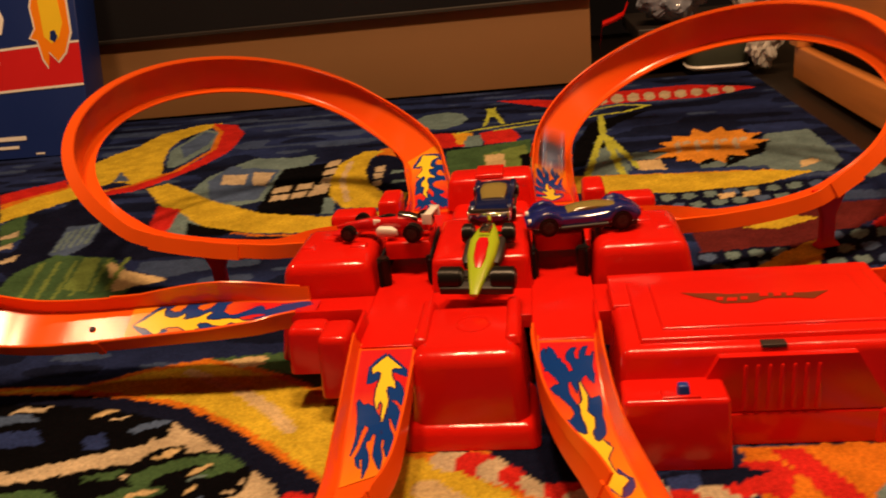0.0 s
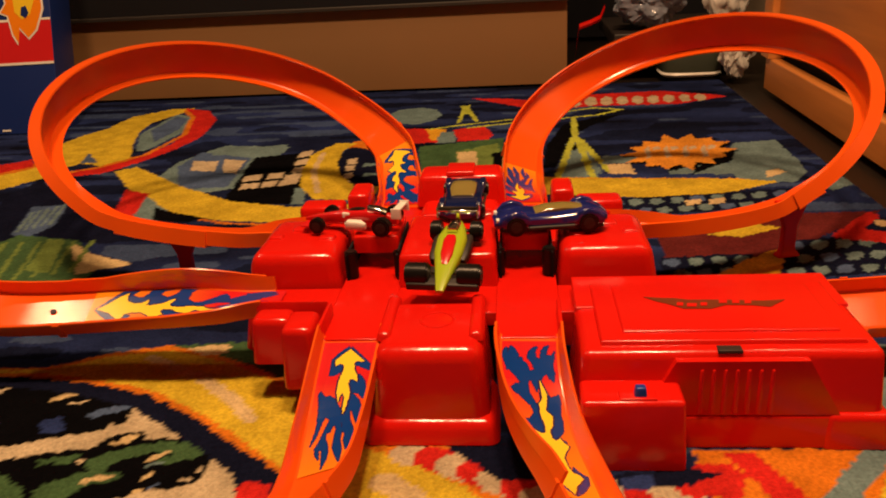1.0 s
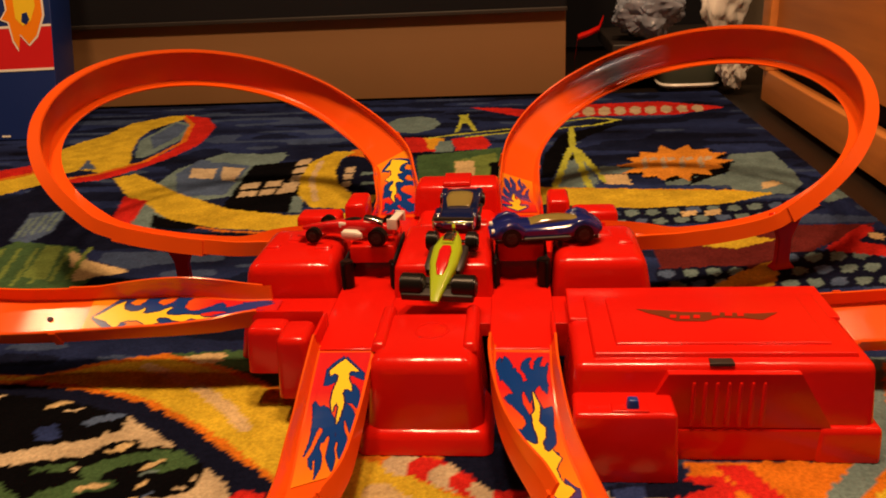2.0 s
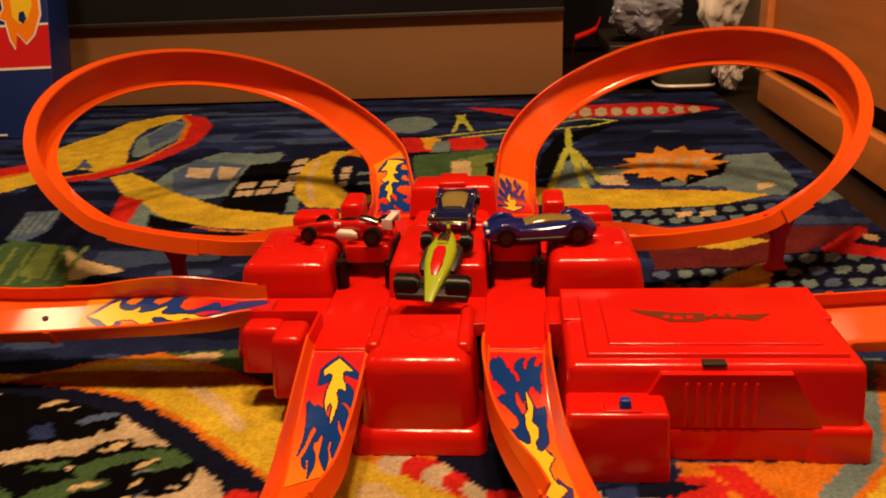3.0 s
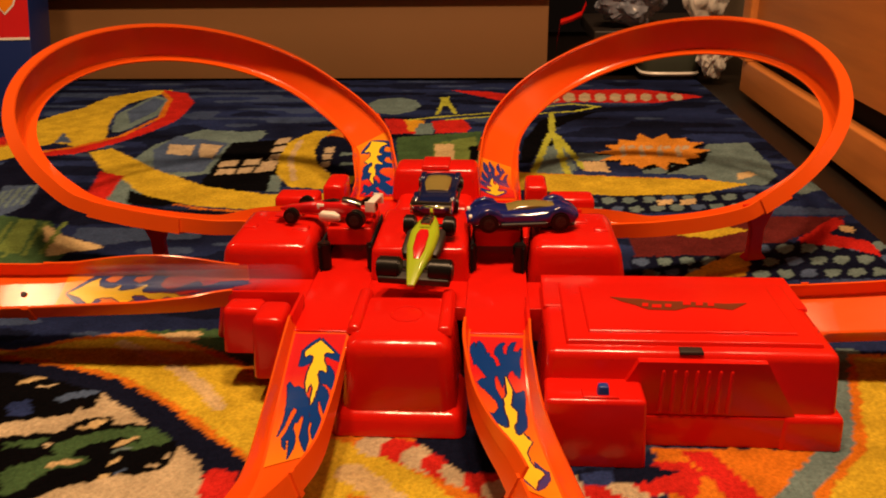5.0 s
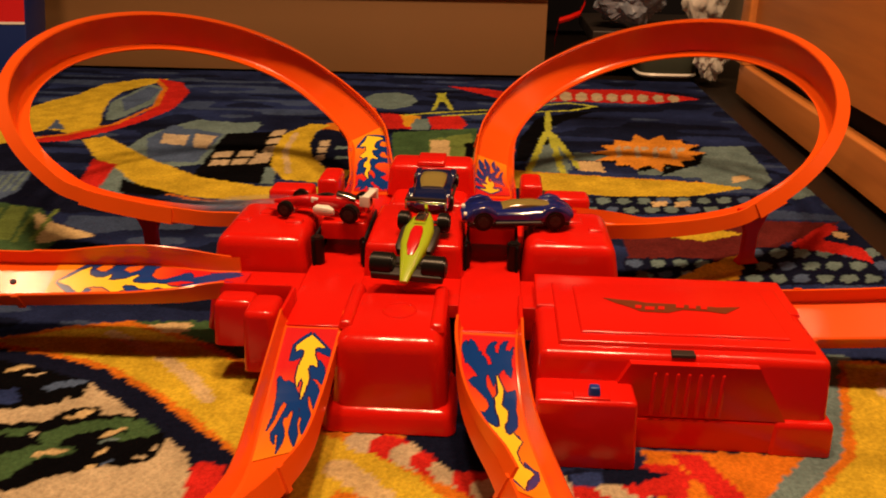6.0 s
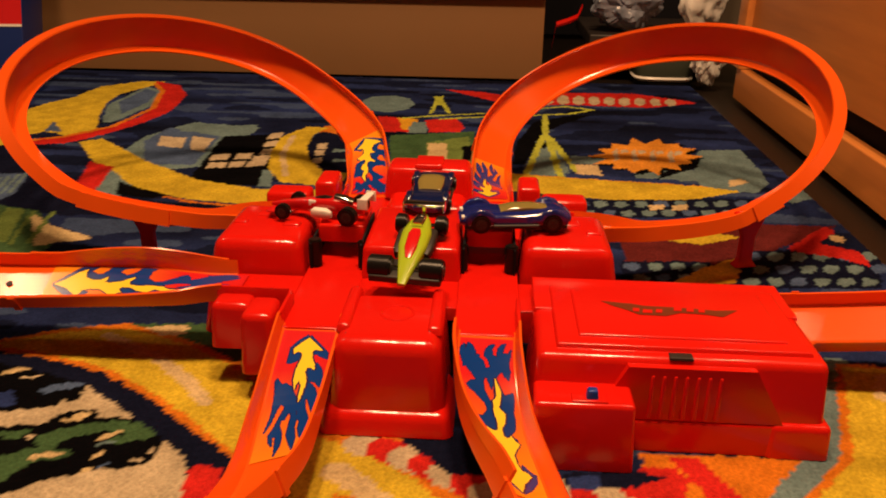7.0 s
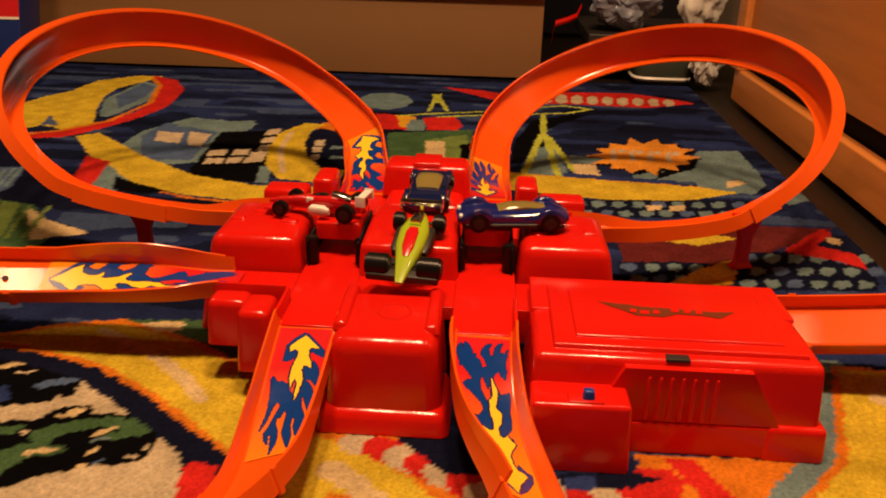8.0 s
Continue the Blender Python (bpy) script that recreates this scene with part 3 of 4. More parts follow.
    for i in range(7):
        x = 0.153 + i * 0.0066
        part("grip_rib", rbox(x, x + 0.0032, -0.1746, -0.166, 0.024, 0.0525, 0.0012, 0.0005, 2), RED, bx)
    part("skirt", rbox(0.226, 0.264, -0.1755, -0.100, 0, 0.0225, 0.004, 0.001), RED, bx)
    part("base_sill", rbox(0.120, 0.230, -0.1736, -0.120, 0, 0.0215, 0.002, 0.0004), RED, bx)
    bm = prism(bmesh.new(), [(0.122, 0.022), (0.234, 0.022), (0.214, 0.0575), (0.140, 0.0575)], 0.1655, 0.1728, Matrix(((1, 0, 0, 0), (0, 0, -1, 0), (0, 1, 0, 0), (0, 0, 0, 1))))
    part("front_boss", bm, RED, bx)
    bm = bmesh.new()
    leaf = [(0.131, -0.1035), (0.143, -0.1055), (0.150, -0.1060), (0.158, -0.1085), (0.176, -0.1090), (0.190, -0.1100), (0.203, -0.1115), (0.2175, -0.1100), (0.206, -0.1200), (0.196, -0.1175), (0.180, -0.1165),
            (0.170, -0.1215), (0.153, -0.1210), (0.146, -0.1150), (0.138, -0.1100)]
    prism(bm, leaf, 0.0656, 0.0659)
    lg = part("printed_badge", bm, LOGO_GREY, bx, "worn dark flame-shaped badge without lettering")
    for x0, w, y0 in ((0.1495, 0.004, -0.1175), (0.1555, 0.006, -0.1190), (0.1640, 0.004, -0.1180), (0.1760, 0.005, -0.1145), (0.1840, 0.0045, -0.1150), (0.1915, 0.004, -0.1155)):
        bm = prism(bmesh.new(), [(x0, y0), (x0 + w, y0 - 0.0002), (x0 + w + 0.001, y0 + 0.0045), (x0 + 0.001, y0 + 0.0047)], 0.0660, 0.0663)
        part("badge_bar", bm, RED, lg)
    sw = part("switch_box", rbox(0.083, 0.1445, -0.196, -0.166, 0, 0.0440, 0.003, 0.002), RED, hub)
    part("switch_plate", rbox(0.106, 0.127, -0.192, -0.182, 0.0435, 0.0452, 0.0006, 0.0003), RED, sw)
    part("switch_knob", rbox(0.1145, 0.1215, -0.190, -0.1835, 0.0445, 0.0505, 0.0012, 0.0006), SWITCH_BLUE, sw, "blue plastic slide switch")
    return hub


HUB = build_hub()


# ---- toy cars: ahead is +x, the ground is z = 0 ----
def ring_section(x, w, z0, z1, sq=0.6, n=14):
    """A rounded-box section across a car body."""
    pts = []
    for i in range(n):
        t = 2 * math.pi * (i + 0.5) / n
        c, s = math.cos(t), math.sin(t)
        cx, sz = math.copysign(abs(c) ** sq, c), math.copysign(abs(s) ** sq, s)
        pts.append((x, w * cx, (z0 + z1) / 2 + (z1 - z0) / 2 * sz))
    return pts


def body_loft(sections, sq=0.6):
    return loft(bmesh.new(), [ring_section(*s, sq) for s in sections])


def wheel(car, x, y, r, w, rim):
    bm = cyl(bmesh.new(), (x, y, r), r, w, "y", 22, bev=r * 0.16)
    t = part("wheel", bm, BLACK, car)
    bm = cyl(bmesh.new(), (x, y, r), r * 0.58, w + 0.0006, "y", 16)
    for k in range(5):
        a = 2 * math.pi * k / 5
        cyl(bm, (x + r * 0.33 * math.cos(a), y, r + r * 0.33 * math.sin(a)), r * 0.1, w + 0.0012, "y", 6)
    part("rim", bm, rim, t)


def place(car, x, y, z, heading, nose=0.0, roll=0.0, size=1.0):
    car.matrix_world = Matrix.Translation((x, y, z)) @ Euler((radians(roll), radians(nose), radians(heading))).to_matrix().to_4x4() @ Matrix.Scale(size, 4)


def formula_car(name, label, paint, trim, wing_mat, cockpit, front=0.0135, broad=1.0, big=0.0056, tread=0.006, pods="short"):
    car = thing(name, label, "toy car", "toy cars parked on the hub")
    k = broad
    part("body", body_loft([(0.037, 0.0016 * k, 0.0045, 0.0065), (0.030, 0.0026 * k, 0.004, 0.0085), (0.016, 0.0045 * k, 0.003, 0.0115), (0.004, 0.0062 * k, 0.003, 0.0135),
                            (-0.010, 0.0066 * k, 0.003, 0.0145), (-0.022, 0.0048 * k, 0.0035, 0.0135), (-0.033, 0.003, 0.004, 0.010)]), paint, car)
    for s in (-1, 1):
        if pods == "long":
            pod = body_loft([(0.008, 0.0018, 0.003, 0.008), (0.004, 0.0035, 0.003, 0.0095), (-0.014, 0.0038, 0.003, 0.0098), (-0.022, 0.002, 0.0035, 0.007)])
        else:
            pod = body_loft([(0.003, 0.0014, 0.0025, 0.0075), (0.001, 0.0030, 0.0022, 0.0092), (-0.008, 0.0032, 0.0022, 0.0092), (-0.012, 0.0014, 0.003, 0.007)])
        part("side_pod", pod, trim, car).location = (0, s * 0.0092, 0)
    if k < 1.2:
        part("front_wing", box(bmesh.new(), 0.029, 0.036, -0.0125, 0.0125, 0.0034, 0.0046, 0.0005), paint, car)
    else:
        # wide dark wing between the front wheels, with a bright edge
        nose = part("front_wing", box(bmesh.new(), 0.012, 0.031, -0.0225, 0.0225, 0.0015, 0.0060, 0.0012), DARK, car)
        for s in (-1, 1):
            part("wing_edge", box(bmesh.new(), 0.0200, 0.0212, min(s * 0.006, s * 0.017), max(s * 0.006, s * 0.017), 0.0058, 0.0068, 0.0003), CHROME, nose)
    span_y = 0.0095 if pods == "short" else 0.0135
    wing = part("rear_wing", box(bmesh.new(), -0.0375, -0.0320, -span_y, span_y, 0.0165, 0.0178, 0.0005), wing_mat, car)
    for s in (-1, 1):
        part("wing_end", box(bmesh.new(), -0.0385, -0.0315, s * span_y - 0.0005, s * span_y + 0.0005, 0.0115, 0.0188, 0.0003), wing_mat, wing)
    part("wing_post", box(bmesh.new(), -0.0355, -0.0335, -0.0012, 0.0012, 0.008, 0.0166, 0.0003), wing_mat, wing)
    if pods == "short":
        part("number_panel", box(bmesh.new(), 0.001, 0.007, -0.0048, 0.0048, 0.0090, 0.0126, 0.0008), WHITE, car)
    reach = 0.016 * max(0.0, k - 1)
    bm = body_loft([(0.006 + 1.4 * reach, 0.002, 0.0085, 0.0125 - 0.1 * reach), (0.001 + reach, 0.0026 * k, 0.010, 0.0146), (-0.004, 0.0028 * k, 0.012, 0.0156), (-0.009, 0.0020 * k, 0.012, 0.0152)])
    part("cockpit", bm, cockpit, car)
    bm = body_loft([(-0.012, 0.0035, 0.012, 0.0175), (-0.018, 0.004, 0.012, 0.0168), (-0.026, 0.0035, 0.010, 0.0145)])
    part("engine", bm, CHROME, car)
    for x, y, r, w in ((0.0225, front, big, tread), (-0.0255, 0.0132, 0.0066, 0.0075)):
        for s in (-1, 1):
            wheel(car, x, s * y, r, w, DARK)
            part("wishbone", box(bmesh.new(), x - 0.0012, x + 0.0012, min(s * 0.003, s * y), max(s * 0.003, s * y), r - 0.0007, r + 0.0007), CHROME, car)
    return car


def coupe(name, label, paint, glass, low, group="toy cars parked on the hub", rim=CHROME, w=0.0148, dome=0.62):
    car = thing(name, label, "toy car", group)
    part("body", body_loft([(0.0375, w * 0.55, 0.004, 0.0085), (0.033, w * 0.85, 0.0032, 0.0115), (0.024, w, 0.003, 0.0142), (0.012, w * 0.9, 0.003, 0.0132), (-0.004, w * 0.88, 0.003, 0.0130),
                            (-0.018, w * 0.97, 0.003, 0.0146), (-0.026, w, 0.003, 0.0152), (-0.034, w * 0.85, 0.0035, 0.0135), (-0.038, w * 0.6, 0.005, 0.0105)], 0.55), paint, car)
    part("cabin", body_loft([(0.010, w * 0.52, 0.011, 0.0138), (0.002, w * dome, 0.0115, low), (-0.010, w * dome, 0.0115, low + 0.0004), (-0.022, w * 0.4, 0.012, 0.0150)], 0.7), glass, car, "amber tinted canopy")
    for s in (-1, 1):
        for x in (0.0235, -0.0245):
            part("fender", body_loft([(x + 0.0105, 0.0015, 0.005, 0.0105), (x + 0.006, 0.0026, 0.0045, 0.0152), (x, 0.003, 0.0095, 0.0168), (x - 0.006, 0.0026, 0.0045, 0.0152), (x - 0.0105, 0.0015, 0.005, 0.0105)]), paint, car).location = (0, s * (w - 0.003), 0)
            wheel(car, x, s * (w - 0.0015), 0.0066, 0.0052, rim)
        part("headlight", cyl(bmesh.new(), (0.0352, s * w * 0.55, 0.0095), 0.0018, 0.002, "x", 12), WHITE, car)
        part("exhaust_pipe", cyl(bmesh.new(), (0.0, s * (w * 0.97), 0.0052), 0.0012, 0.030, "x", 10), DARK, car)
    part("floor_pan", box(bmesh.new(), -0.035, 0.034, -w * 0.8, w * 0.8, 0.0022, 0.0045, 0.0006), DARK, car)
    return car


red_car = formula_car("toy_formula_car", "red toy formula car with white wing and black wheels", CAR_RED, WHITE, WHITE, BLACK, broad=0.8)
place(red_car, -0.0760, 0.004, 0.0783, 169, size=1.1)
lime_car = formula_car("toy_formula_car", "lime green toy formula car bridging the crossing lane", LIME, DARK, CHROME, CAR_RED, 0.0162, 1.5, 0.0072, 0.0145, "long")
place(lime_car, 0.0035, -0.0560, 0.0728, -97, 14, size=1.12)
blue_car = coupe("toy_sports_car", "glossy blue toy sports car with an amber canopy", CAR_BLUE, AMBER, 0.0162, rim=DARK, dome=0.42)
place(blue_car, 0.0745, -0.004, 0.0783, 187, size=1.12)
navy_car = coupe("toy_sports_car", "dark navy toy sports car with a wide amber windscreen", CAR_NAVY, AMBER, 0.0192, w=0.0175, rim=DARK)
place(navy_car, 0.0075, 0.050, 0.0778, -92, 2)
runner = coupe("racing_toy_car", "pale silver-blue toy car racing round the track", plain("silver_blue_paint", (0.13, 0.18, 0.34), 0.25, metal=0.2, coat=0.6), DARK, 0.0148, group="", w=0.0128)


# ---- what stands round the rug ----
slab("back_board", -1.3, 0.150, 0.985, 1.003, 0, 0.152, CARDBOARD, "plain tan board standing upright behind the rug", "board", kind="", bev=0.001)
bed = thing("bed_base", "black cloth bed base resting on the tan board", "bed")
part("cloth_panel", box(bmesh.new(), -1.3, 0.151, 0.975, 1.60, 0.1605, 0.62, 0.006), NIGHT, bed)
part("bottom_binding", box(bmesh.new(), -1.3, 0.152, 0.972, 1.00, 0.1525, 0.160, 0.002), DARK, bed)
# black panel added to put the gap's deep shade into colour
slab("recess_shade", 0.15, 0.62, 1.60, 1.63, 0, 0.8, NIGHT, "black panel added as shade behind the gap beside the bed", "wall")


def build_dresser():
    d = thing("dresser", "honey-brown wooden dresser standing beside the rug", "dresser")
    X = 0.482
    part("bottom_rail", box(bmesh.new(), X, X + 0.02, -0.45, 0.875, 0.0, 0.052, 0.003), WOOD, d)
    # black block put behind the rail to paint the gap's shade
    part("gap_shade", box(bmesh.new(), X + 0.022, X + 0.04, -0.45, 0.87, 0.0, 0.60, 0.0), NIGHT, d)
    part("side_panel", box(bmesh.new(), X + 0.006, X + 0.020, -0.45, 0.845, 0.083, 0.62, 0.003), WOOD, d)
    part("corner_post", box(bmesh.new(), X - 0.004, X + 0.03, 0.848, 0.895, 0.053, 0.62, 0.003), WOOD, d)
    part("carcass", box(bmesh.new(), X + 0.042, X + 0.46, -0.45, 0.895, 0.0, 0.62, 0.003), WOOD, d)
    part("top", box(bmesh.new(), X - 0.012, X + 0.47, -0.46, 0.905, 0.6205, 0.645, 0.004), WOOD, d)
    return d


build_dresser()


def build_blue_box():
    b = thing("packaging_box", "blue cardboard toy box with red band leaning back", "box")
    m = Matrix.Translation((-0.718, 0.715, 0)) @ Matrix.Rotation(radians(-15), 4, "X") @ Matrix.Rotation(radians(3), 4, "Z")
    b.matrix_world = m
    W, Hh = 0.42, 0.42
    part("carton", box(bmesh.new(), -W, 0, 0, 0.07, 0.0, Hh, 0.002), BOX_BLUE, b)
    face = Matrix(((1, 0, 0, 0), (0, 0, -1, 0), (0, 1, 0, 0), (0, 0, 0, 1)))

    def decal(name, pts, lift, mat, label=""):
        bm = prism(bmesh.new(), pts, 0.0003, lift, face)
        return part(name, bm, mat, b, label)
    decal("red_band", [(-W + 0.001, 0.108), (-0.10, 0.117), (-0.001, 0.119), (-0.001, 0.187), (-0.10, 0.184), (-W + 0.001, 0.170)], 0.0008, BOX_RED)
    decal("white_line", [(-W + 0.001, 0.104), (-0.10, 0.113), (-0.001, 0.115), (-0.001, 0.119), (-0.10, 0.117), (-W + 0.001, 0.108)], 0.0012, WHITE)
    decal("white_line", [(-W + 0.001, 0.170), (-0.10, 0.184), (-0.001, 0.187), (-0.001, 0.1905), (-0.10, 0.188), (-W + 0.001, 0.174)], 0.0012, WHITE)
    flame = [(-0.066, 0.165), (-0.058, 0.150), (-0.054, 0.175), (-0.040, 0.158), (-0.026, 0.172), (-0.014, 0.205), (-0.016, 0.26), (-0.03, 0.30), (-0.066, 0.30), (-0.078, 0.25), (-0.074, 0.215), (-0.084, 0.20), (-0.072, 0.195)]
    decal("flame_edge", [(-0.046 + (x + 0.046) * 1.1, 0.225 + (z - 0.225) * 1.05) for x, z in flame], 0.0016, WHITE)
    decal("flame_print", flame, 0.0020, STK_ORANGE)
    decal("flame_heart", [(-0.060, 0.20), (-0.048, 0.188), (-0.034, 0.196), (-0.025, 0.22), (-0.03, 0.27), (-0.046, 0.29), (-0.064, 0.26)], 0.0024, STK_YELLOW)
    decal("dark_spot", [(-0.050, 0.195), (-0.042, 0.190), (-0.036, 0.198), (-0.040, 0.21), (-0.048, 0.208)], 0.0028, BOX_BLUE)
    for i, (x0, x1, z) in enumerate(((-0.26, -0.115, 0.030), (-0.26, -0.13, 0.016), (-0.10, -0.085, 0.004))):
        decal("print_bar", [(x0, z), (x1, z), (x1, z + 0.007 - i * 0.002), (x0, z + 0.007 - i * 0.002)], 0.0012, WHITE)
    decal("pale_picture", [(-0.30, 0.20), (-0.135, 0.21), (-0.128, 0.235), (-0.14, 0.27), (-0.15, 0.31), (-0.30, 0.31)], 0.0012, BAG_WHITE)
    for i in range(3):
        decal("print_bar", [(-0.30, 0.128 + i * 0.014), (-0.165 + 0.01 * i, 0.131 + i * 0.014), (-0.165 + 0.01 * i, 0.138 + i * 0.014), (-0.30, 0.135 + i * 0.014)], 0.0016, WHITE)
    return b


build_blue_box()


def crumpled(name, label, c, r, mat, seed, squash=(1, 1, 1), fold=1.0):
    bm = bmesh.new()
    bmesh.ops.create_icosphere(bm, subdivisions=5, radius=1)
    off = Vector((seed * 3.1, seed * 1.7, 0.3))
    for v in bm.verts:
        n = v.co.normalized()
        k = 1 + 0.35 * noise.noise(n * 2.1 + off) + fold * (0.16 * abs(noise.noise(n * 4 + off)) + 0.06 * abs(noise.noise(n * 9 + off)))
        v.co = Vector((n.x * squash[0], n.y * squash[1], n.z * squash[2])) * r * k
    low = min(v.co.z for v in bm.verts)
    for v in bm.verts:
        v.co += Vector((c[0], c[1], c[2] - low))
    return tagged(part(name, bm, mat, smooth=30), label, "bag")


def build_tub():
    t = thing("plastic_tub", "grey-green plastic tub with a white rim", "tub")
    bm = bmesh.new()
    prof = [(0.050, 0.0), (0.056, 0.010), (0.060, 0.055), (0.057, 0.055), (0.053, 0.012)]
    rings = []
    for k in range(33):
        a = 2 * math.pi * k / 32
        c, s = math.cos(a), math.sin(a)
        cx, sy = math.copysign(abs(c) ** 0.5, c), math.copysign(abs(s) ** 0.5, s)
        rings.append([(0.386 + r * cx, 1.045 + r * sy, z) for r, z in prof])
    loft(bm, rings, closed=True, cap=False)
    part("shell", bm, TUB_GREEN, t)
    bm = bmesh.new()
    rings = []
    for k in range(33):
        a = 2 * math.pi * k / 32
        c, s = math.cos(a), math.sin(a)
        cx, sy = math.copysign(abs(c) ** 0.5, c), math.copysign(abs(s) ** 0.5, s)
        rings.append([(0.386 + (0.0535 + 0.0045 * math.cos(q)) * cx, 1.045 + (0.0535 + 0.0045 * math.cos(q)) * sy, 0.005 + 0.0045 * math.sin(q)) for q in (0, 1.26, 2.51, 3.77, 5.03)])
    loft(bm, rings, closed=True, cap=False)
    part("rim", bm, WHITE, t, "white rim lying on the floor")
    bm = box(bmesh.new(), 0.337, 0.435, 0.996, 1.094, 0.053, 0.057, 0.002)
    part("lid", bm, TUB_GREEN, t)


build_tub()


crumpled("plastic_bag", "limp white plastic bag standing beside the tub", (0.455, 0.962, 0.0), 0.036, BAG_WHITE, 8, (0.78, 0.45, 1.25), 1.5)
crumpled("plastic_bag", "crumpled cloudy clear plastic bag", (0.312, 1.07, 0.082), 0.060, BAG_CLEAR, 2, (1.0, 0.7, 0.85), 1.5)
crumpled("plastic_bag", "crumpled white plastic bag", (0.452, 1.045, 0.082), 0.055, BAG_WHITE, 5, (0.8, 0.5, 1.3), 0.7)
slab("storage_crate", 0.24, 0.52, 1.02, 1.30, 0.0585, 0.0815, DARK, "dark crate lid under the plastic bags", "crate", kind="", bev=0.003)
slab("storage_crate", 0.26, 0.50, 1.11, 1.28, 0.0, 0.058, DARK, "dark low crate on the floor", "crate", kind="", bev=0.003)


def build_red_toy():
    bm = bmesh.new()
    ridge(bm, [(0.178, 1.06, 0.093), (0.20, 1.06, 0.100), (0.218, 1.06, 0.108), (0.226, 1.06, 0.128)], 0.006)
    ridge(bm, [(0.172, 1.06, 0.0), (0.172, 1.06, 0.05), (0.178, 1.06, 0.094)], 0.005)
    return tagged(part("red_toy_arm", bm, RED), "bright red plastic toy arm in the dark gap", "toy")


build_red_toy()


def build_ceiling_lamp(at, shades):
    l = thing("ceiling_lamp", "white ceiling lamp with warm bulbs in shades", "lamp", at=at)
    part("rose", cyl(bmesh.new(), (0, 0, 0.335), 0.06, 0.03, seg=32), WHITE, l)
    part("rod", cyl(bmesh.new(), (0, 0, 0.18), 0.006, 0.30, seg=12), WHITE, l)
    for c in shades:
        part("shade", cyl(bmesh.new(), (c, 0, 0.035), 0.09, 0.05, seg=32, r2=0.04), WHITE, l)
        if c:
            part("arm", ridge(bmesh.new(), [(0, 0, 0.10), (c * 0.5, 0, 0.11), (c, 0, 0.06)], 0.006), WHITE, l)


build_ceiling_lamp(LAMP, (-0.22, 0.22))
build_ceiling_lamp(FAR_LAMP, (0.0,))
build_ceiling_lamp(SIDE_LAMP, (0.0,))


PRINT = []


def fill(colour, *xy):
    PRINT.append((colour, 0, xy))


def band(width, colour, *xy):
    PRINT.append((colour, width, xy))


# the rug's print and one loop's painted shadow, in millimetres on the rug
fill("teal", -432, 342, -427, 504, -388, 591, -283, 569, -293, 489, -290, 381, -337, 352, -360, 244)
fill("slate", -419, 475, -413, 554, -325, 516, -316, 374, -377, 372)
fill("cream", -407, 506, -369, 501, -356, 448, -393, 455)
fill("cream", -364, 511, -331, 503, -322, 435, -344, 443)
fill("teal", -404, 565, -291, 585, -287, 552, -389, 534)
fill("black", -321, 516, -242, 541, -203, 300, -300, 307)
fill("cream", -307, 423, -284, 431, -280, 405, -303, 397)
fill("cream", -299, 388, -278, 395, -274, 371, -296, 364)
fill("cream", -276, 432, -257, 439, -253, 413, -273, 406)
fill("cream", -274, 396, -257, 402, -253, 378, -271, 371)
fill("cream", -260, 539, -242, 547, -239, 516, -257, 508)
fill("cream", -255, 496, -237, 504, -233, 475, -252, 467)
fill("cream", -249, 457, -231, 464, -228, 437, -246, 430)
fill("cream", -251, 424, -231, 431, -228, 406, -248, 398)
fill("cream", -252, 400, -229, 408, -226, 383, -249, 376)
fill("teal", -224, 364, -210, 366, -198, 300, -213, 299)
fill("orange", -190, 590, -148, 619, -143, 536, -191, 531)
fill("navy", -200, 499, -188, 557, -147, 536, -113, 376, -156, 360, -183, 418)
fill("cream", -182, 493, -168, 497, -165, 468, -177, 464)
fill("cream", -178, 459, -165, 463, -162, 436, -174, 432)
fill("cream", -173, 422, -161, 426, -158, 400, -169, 397)
fill("cream", -171, 387, -159, 390, -156, 367, -167, 363)
fill("teal", -155, 470, -138, 469, -136, 458, -152, 453)
fill("teal", -146, 422, -130, 421, -128, 411, -144, 407)
fill("yellow", -184, 580, -214, 583, -239, 525, -235, 444, -217, 365, -191, 318, -146, 310, -121, 319, -115, 364, -150, 367, -178, 419, -194, 477, -196, 536)
band(8, "cream2", -223, 527, -218, 441, -191, 345)
fill("teal", -524, 575, -564, 684, -559, 834, -518, 800, -493, 693, -508, 577)
fill("slate", -555, 706, -552, 815, -522, 790, -508, 712, -518, 630)
fill("yellow", -676, 631, -663, 693, -643, 730, -638, 824, -587, 877, -543, 878, -556, 830, -579, 765, -571, 696, -543, 605, -502, 508, -535, 492, -578, 512, -596, 485)
fill("slate", -580, 512, -597, 574, -556, 515)
fill("red", -562, 880, -506, 851, -464, 770, -449, 650, -464, 575, -488, 513, -518, 458, -564, 441, -583, 468, -535, 492, -498, 554, -482, 616, -488, 693, -511, 787, -544, 841)
band(9, "orange", -554, 860, -518, 800, -485, 673, -498, 554, -541, 488, -581, 457)
fill("yellow", -506, 465, -483, 486, -378, 384, -289, 317, -215, 292, -90, 295, -82, 242, -199, 237, -279, 248, -352, 285, -445, 377)
band(5, "orange", -340, 273, -276, 241, -198, 230, -106, 236)
fill("red", -448, 377, -410, 357, -389, 257, -424, 281)
fill("teal", -409, 345, -385, 324, -371, 253, -389, 257)
fill("black", -380, 303, -302, 259, -323, 248, -364, 259)
fill("orange", -715, 442, -682, 474, -652, 530, -603, 456, -647, 416, -671, 375)
fill("red", -744, 487, -670, 545, -648, 506, -711, 436)
fill("green", -647, 338, -641, 391, -584, 287, -590, 251)
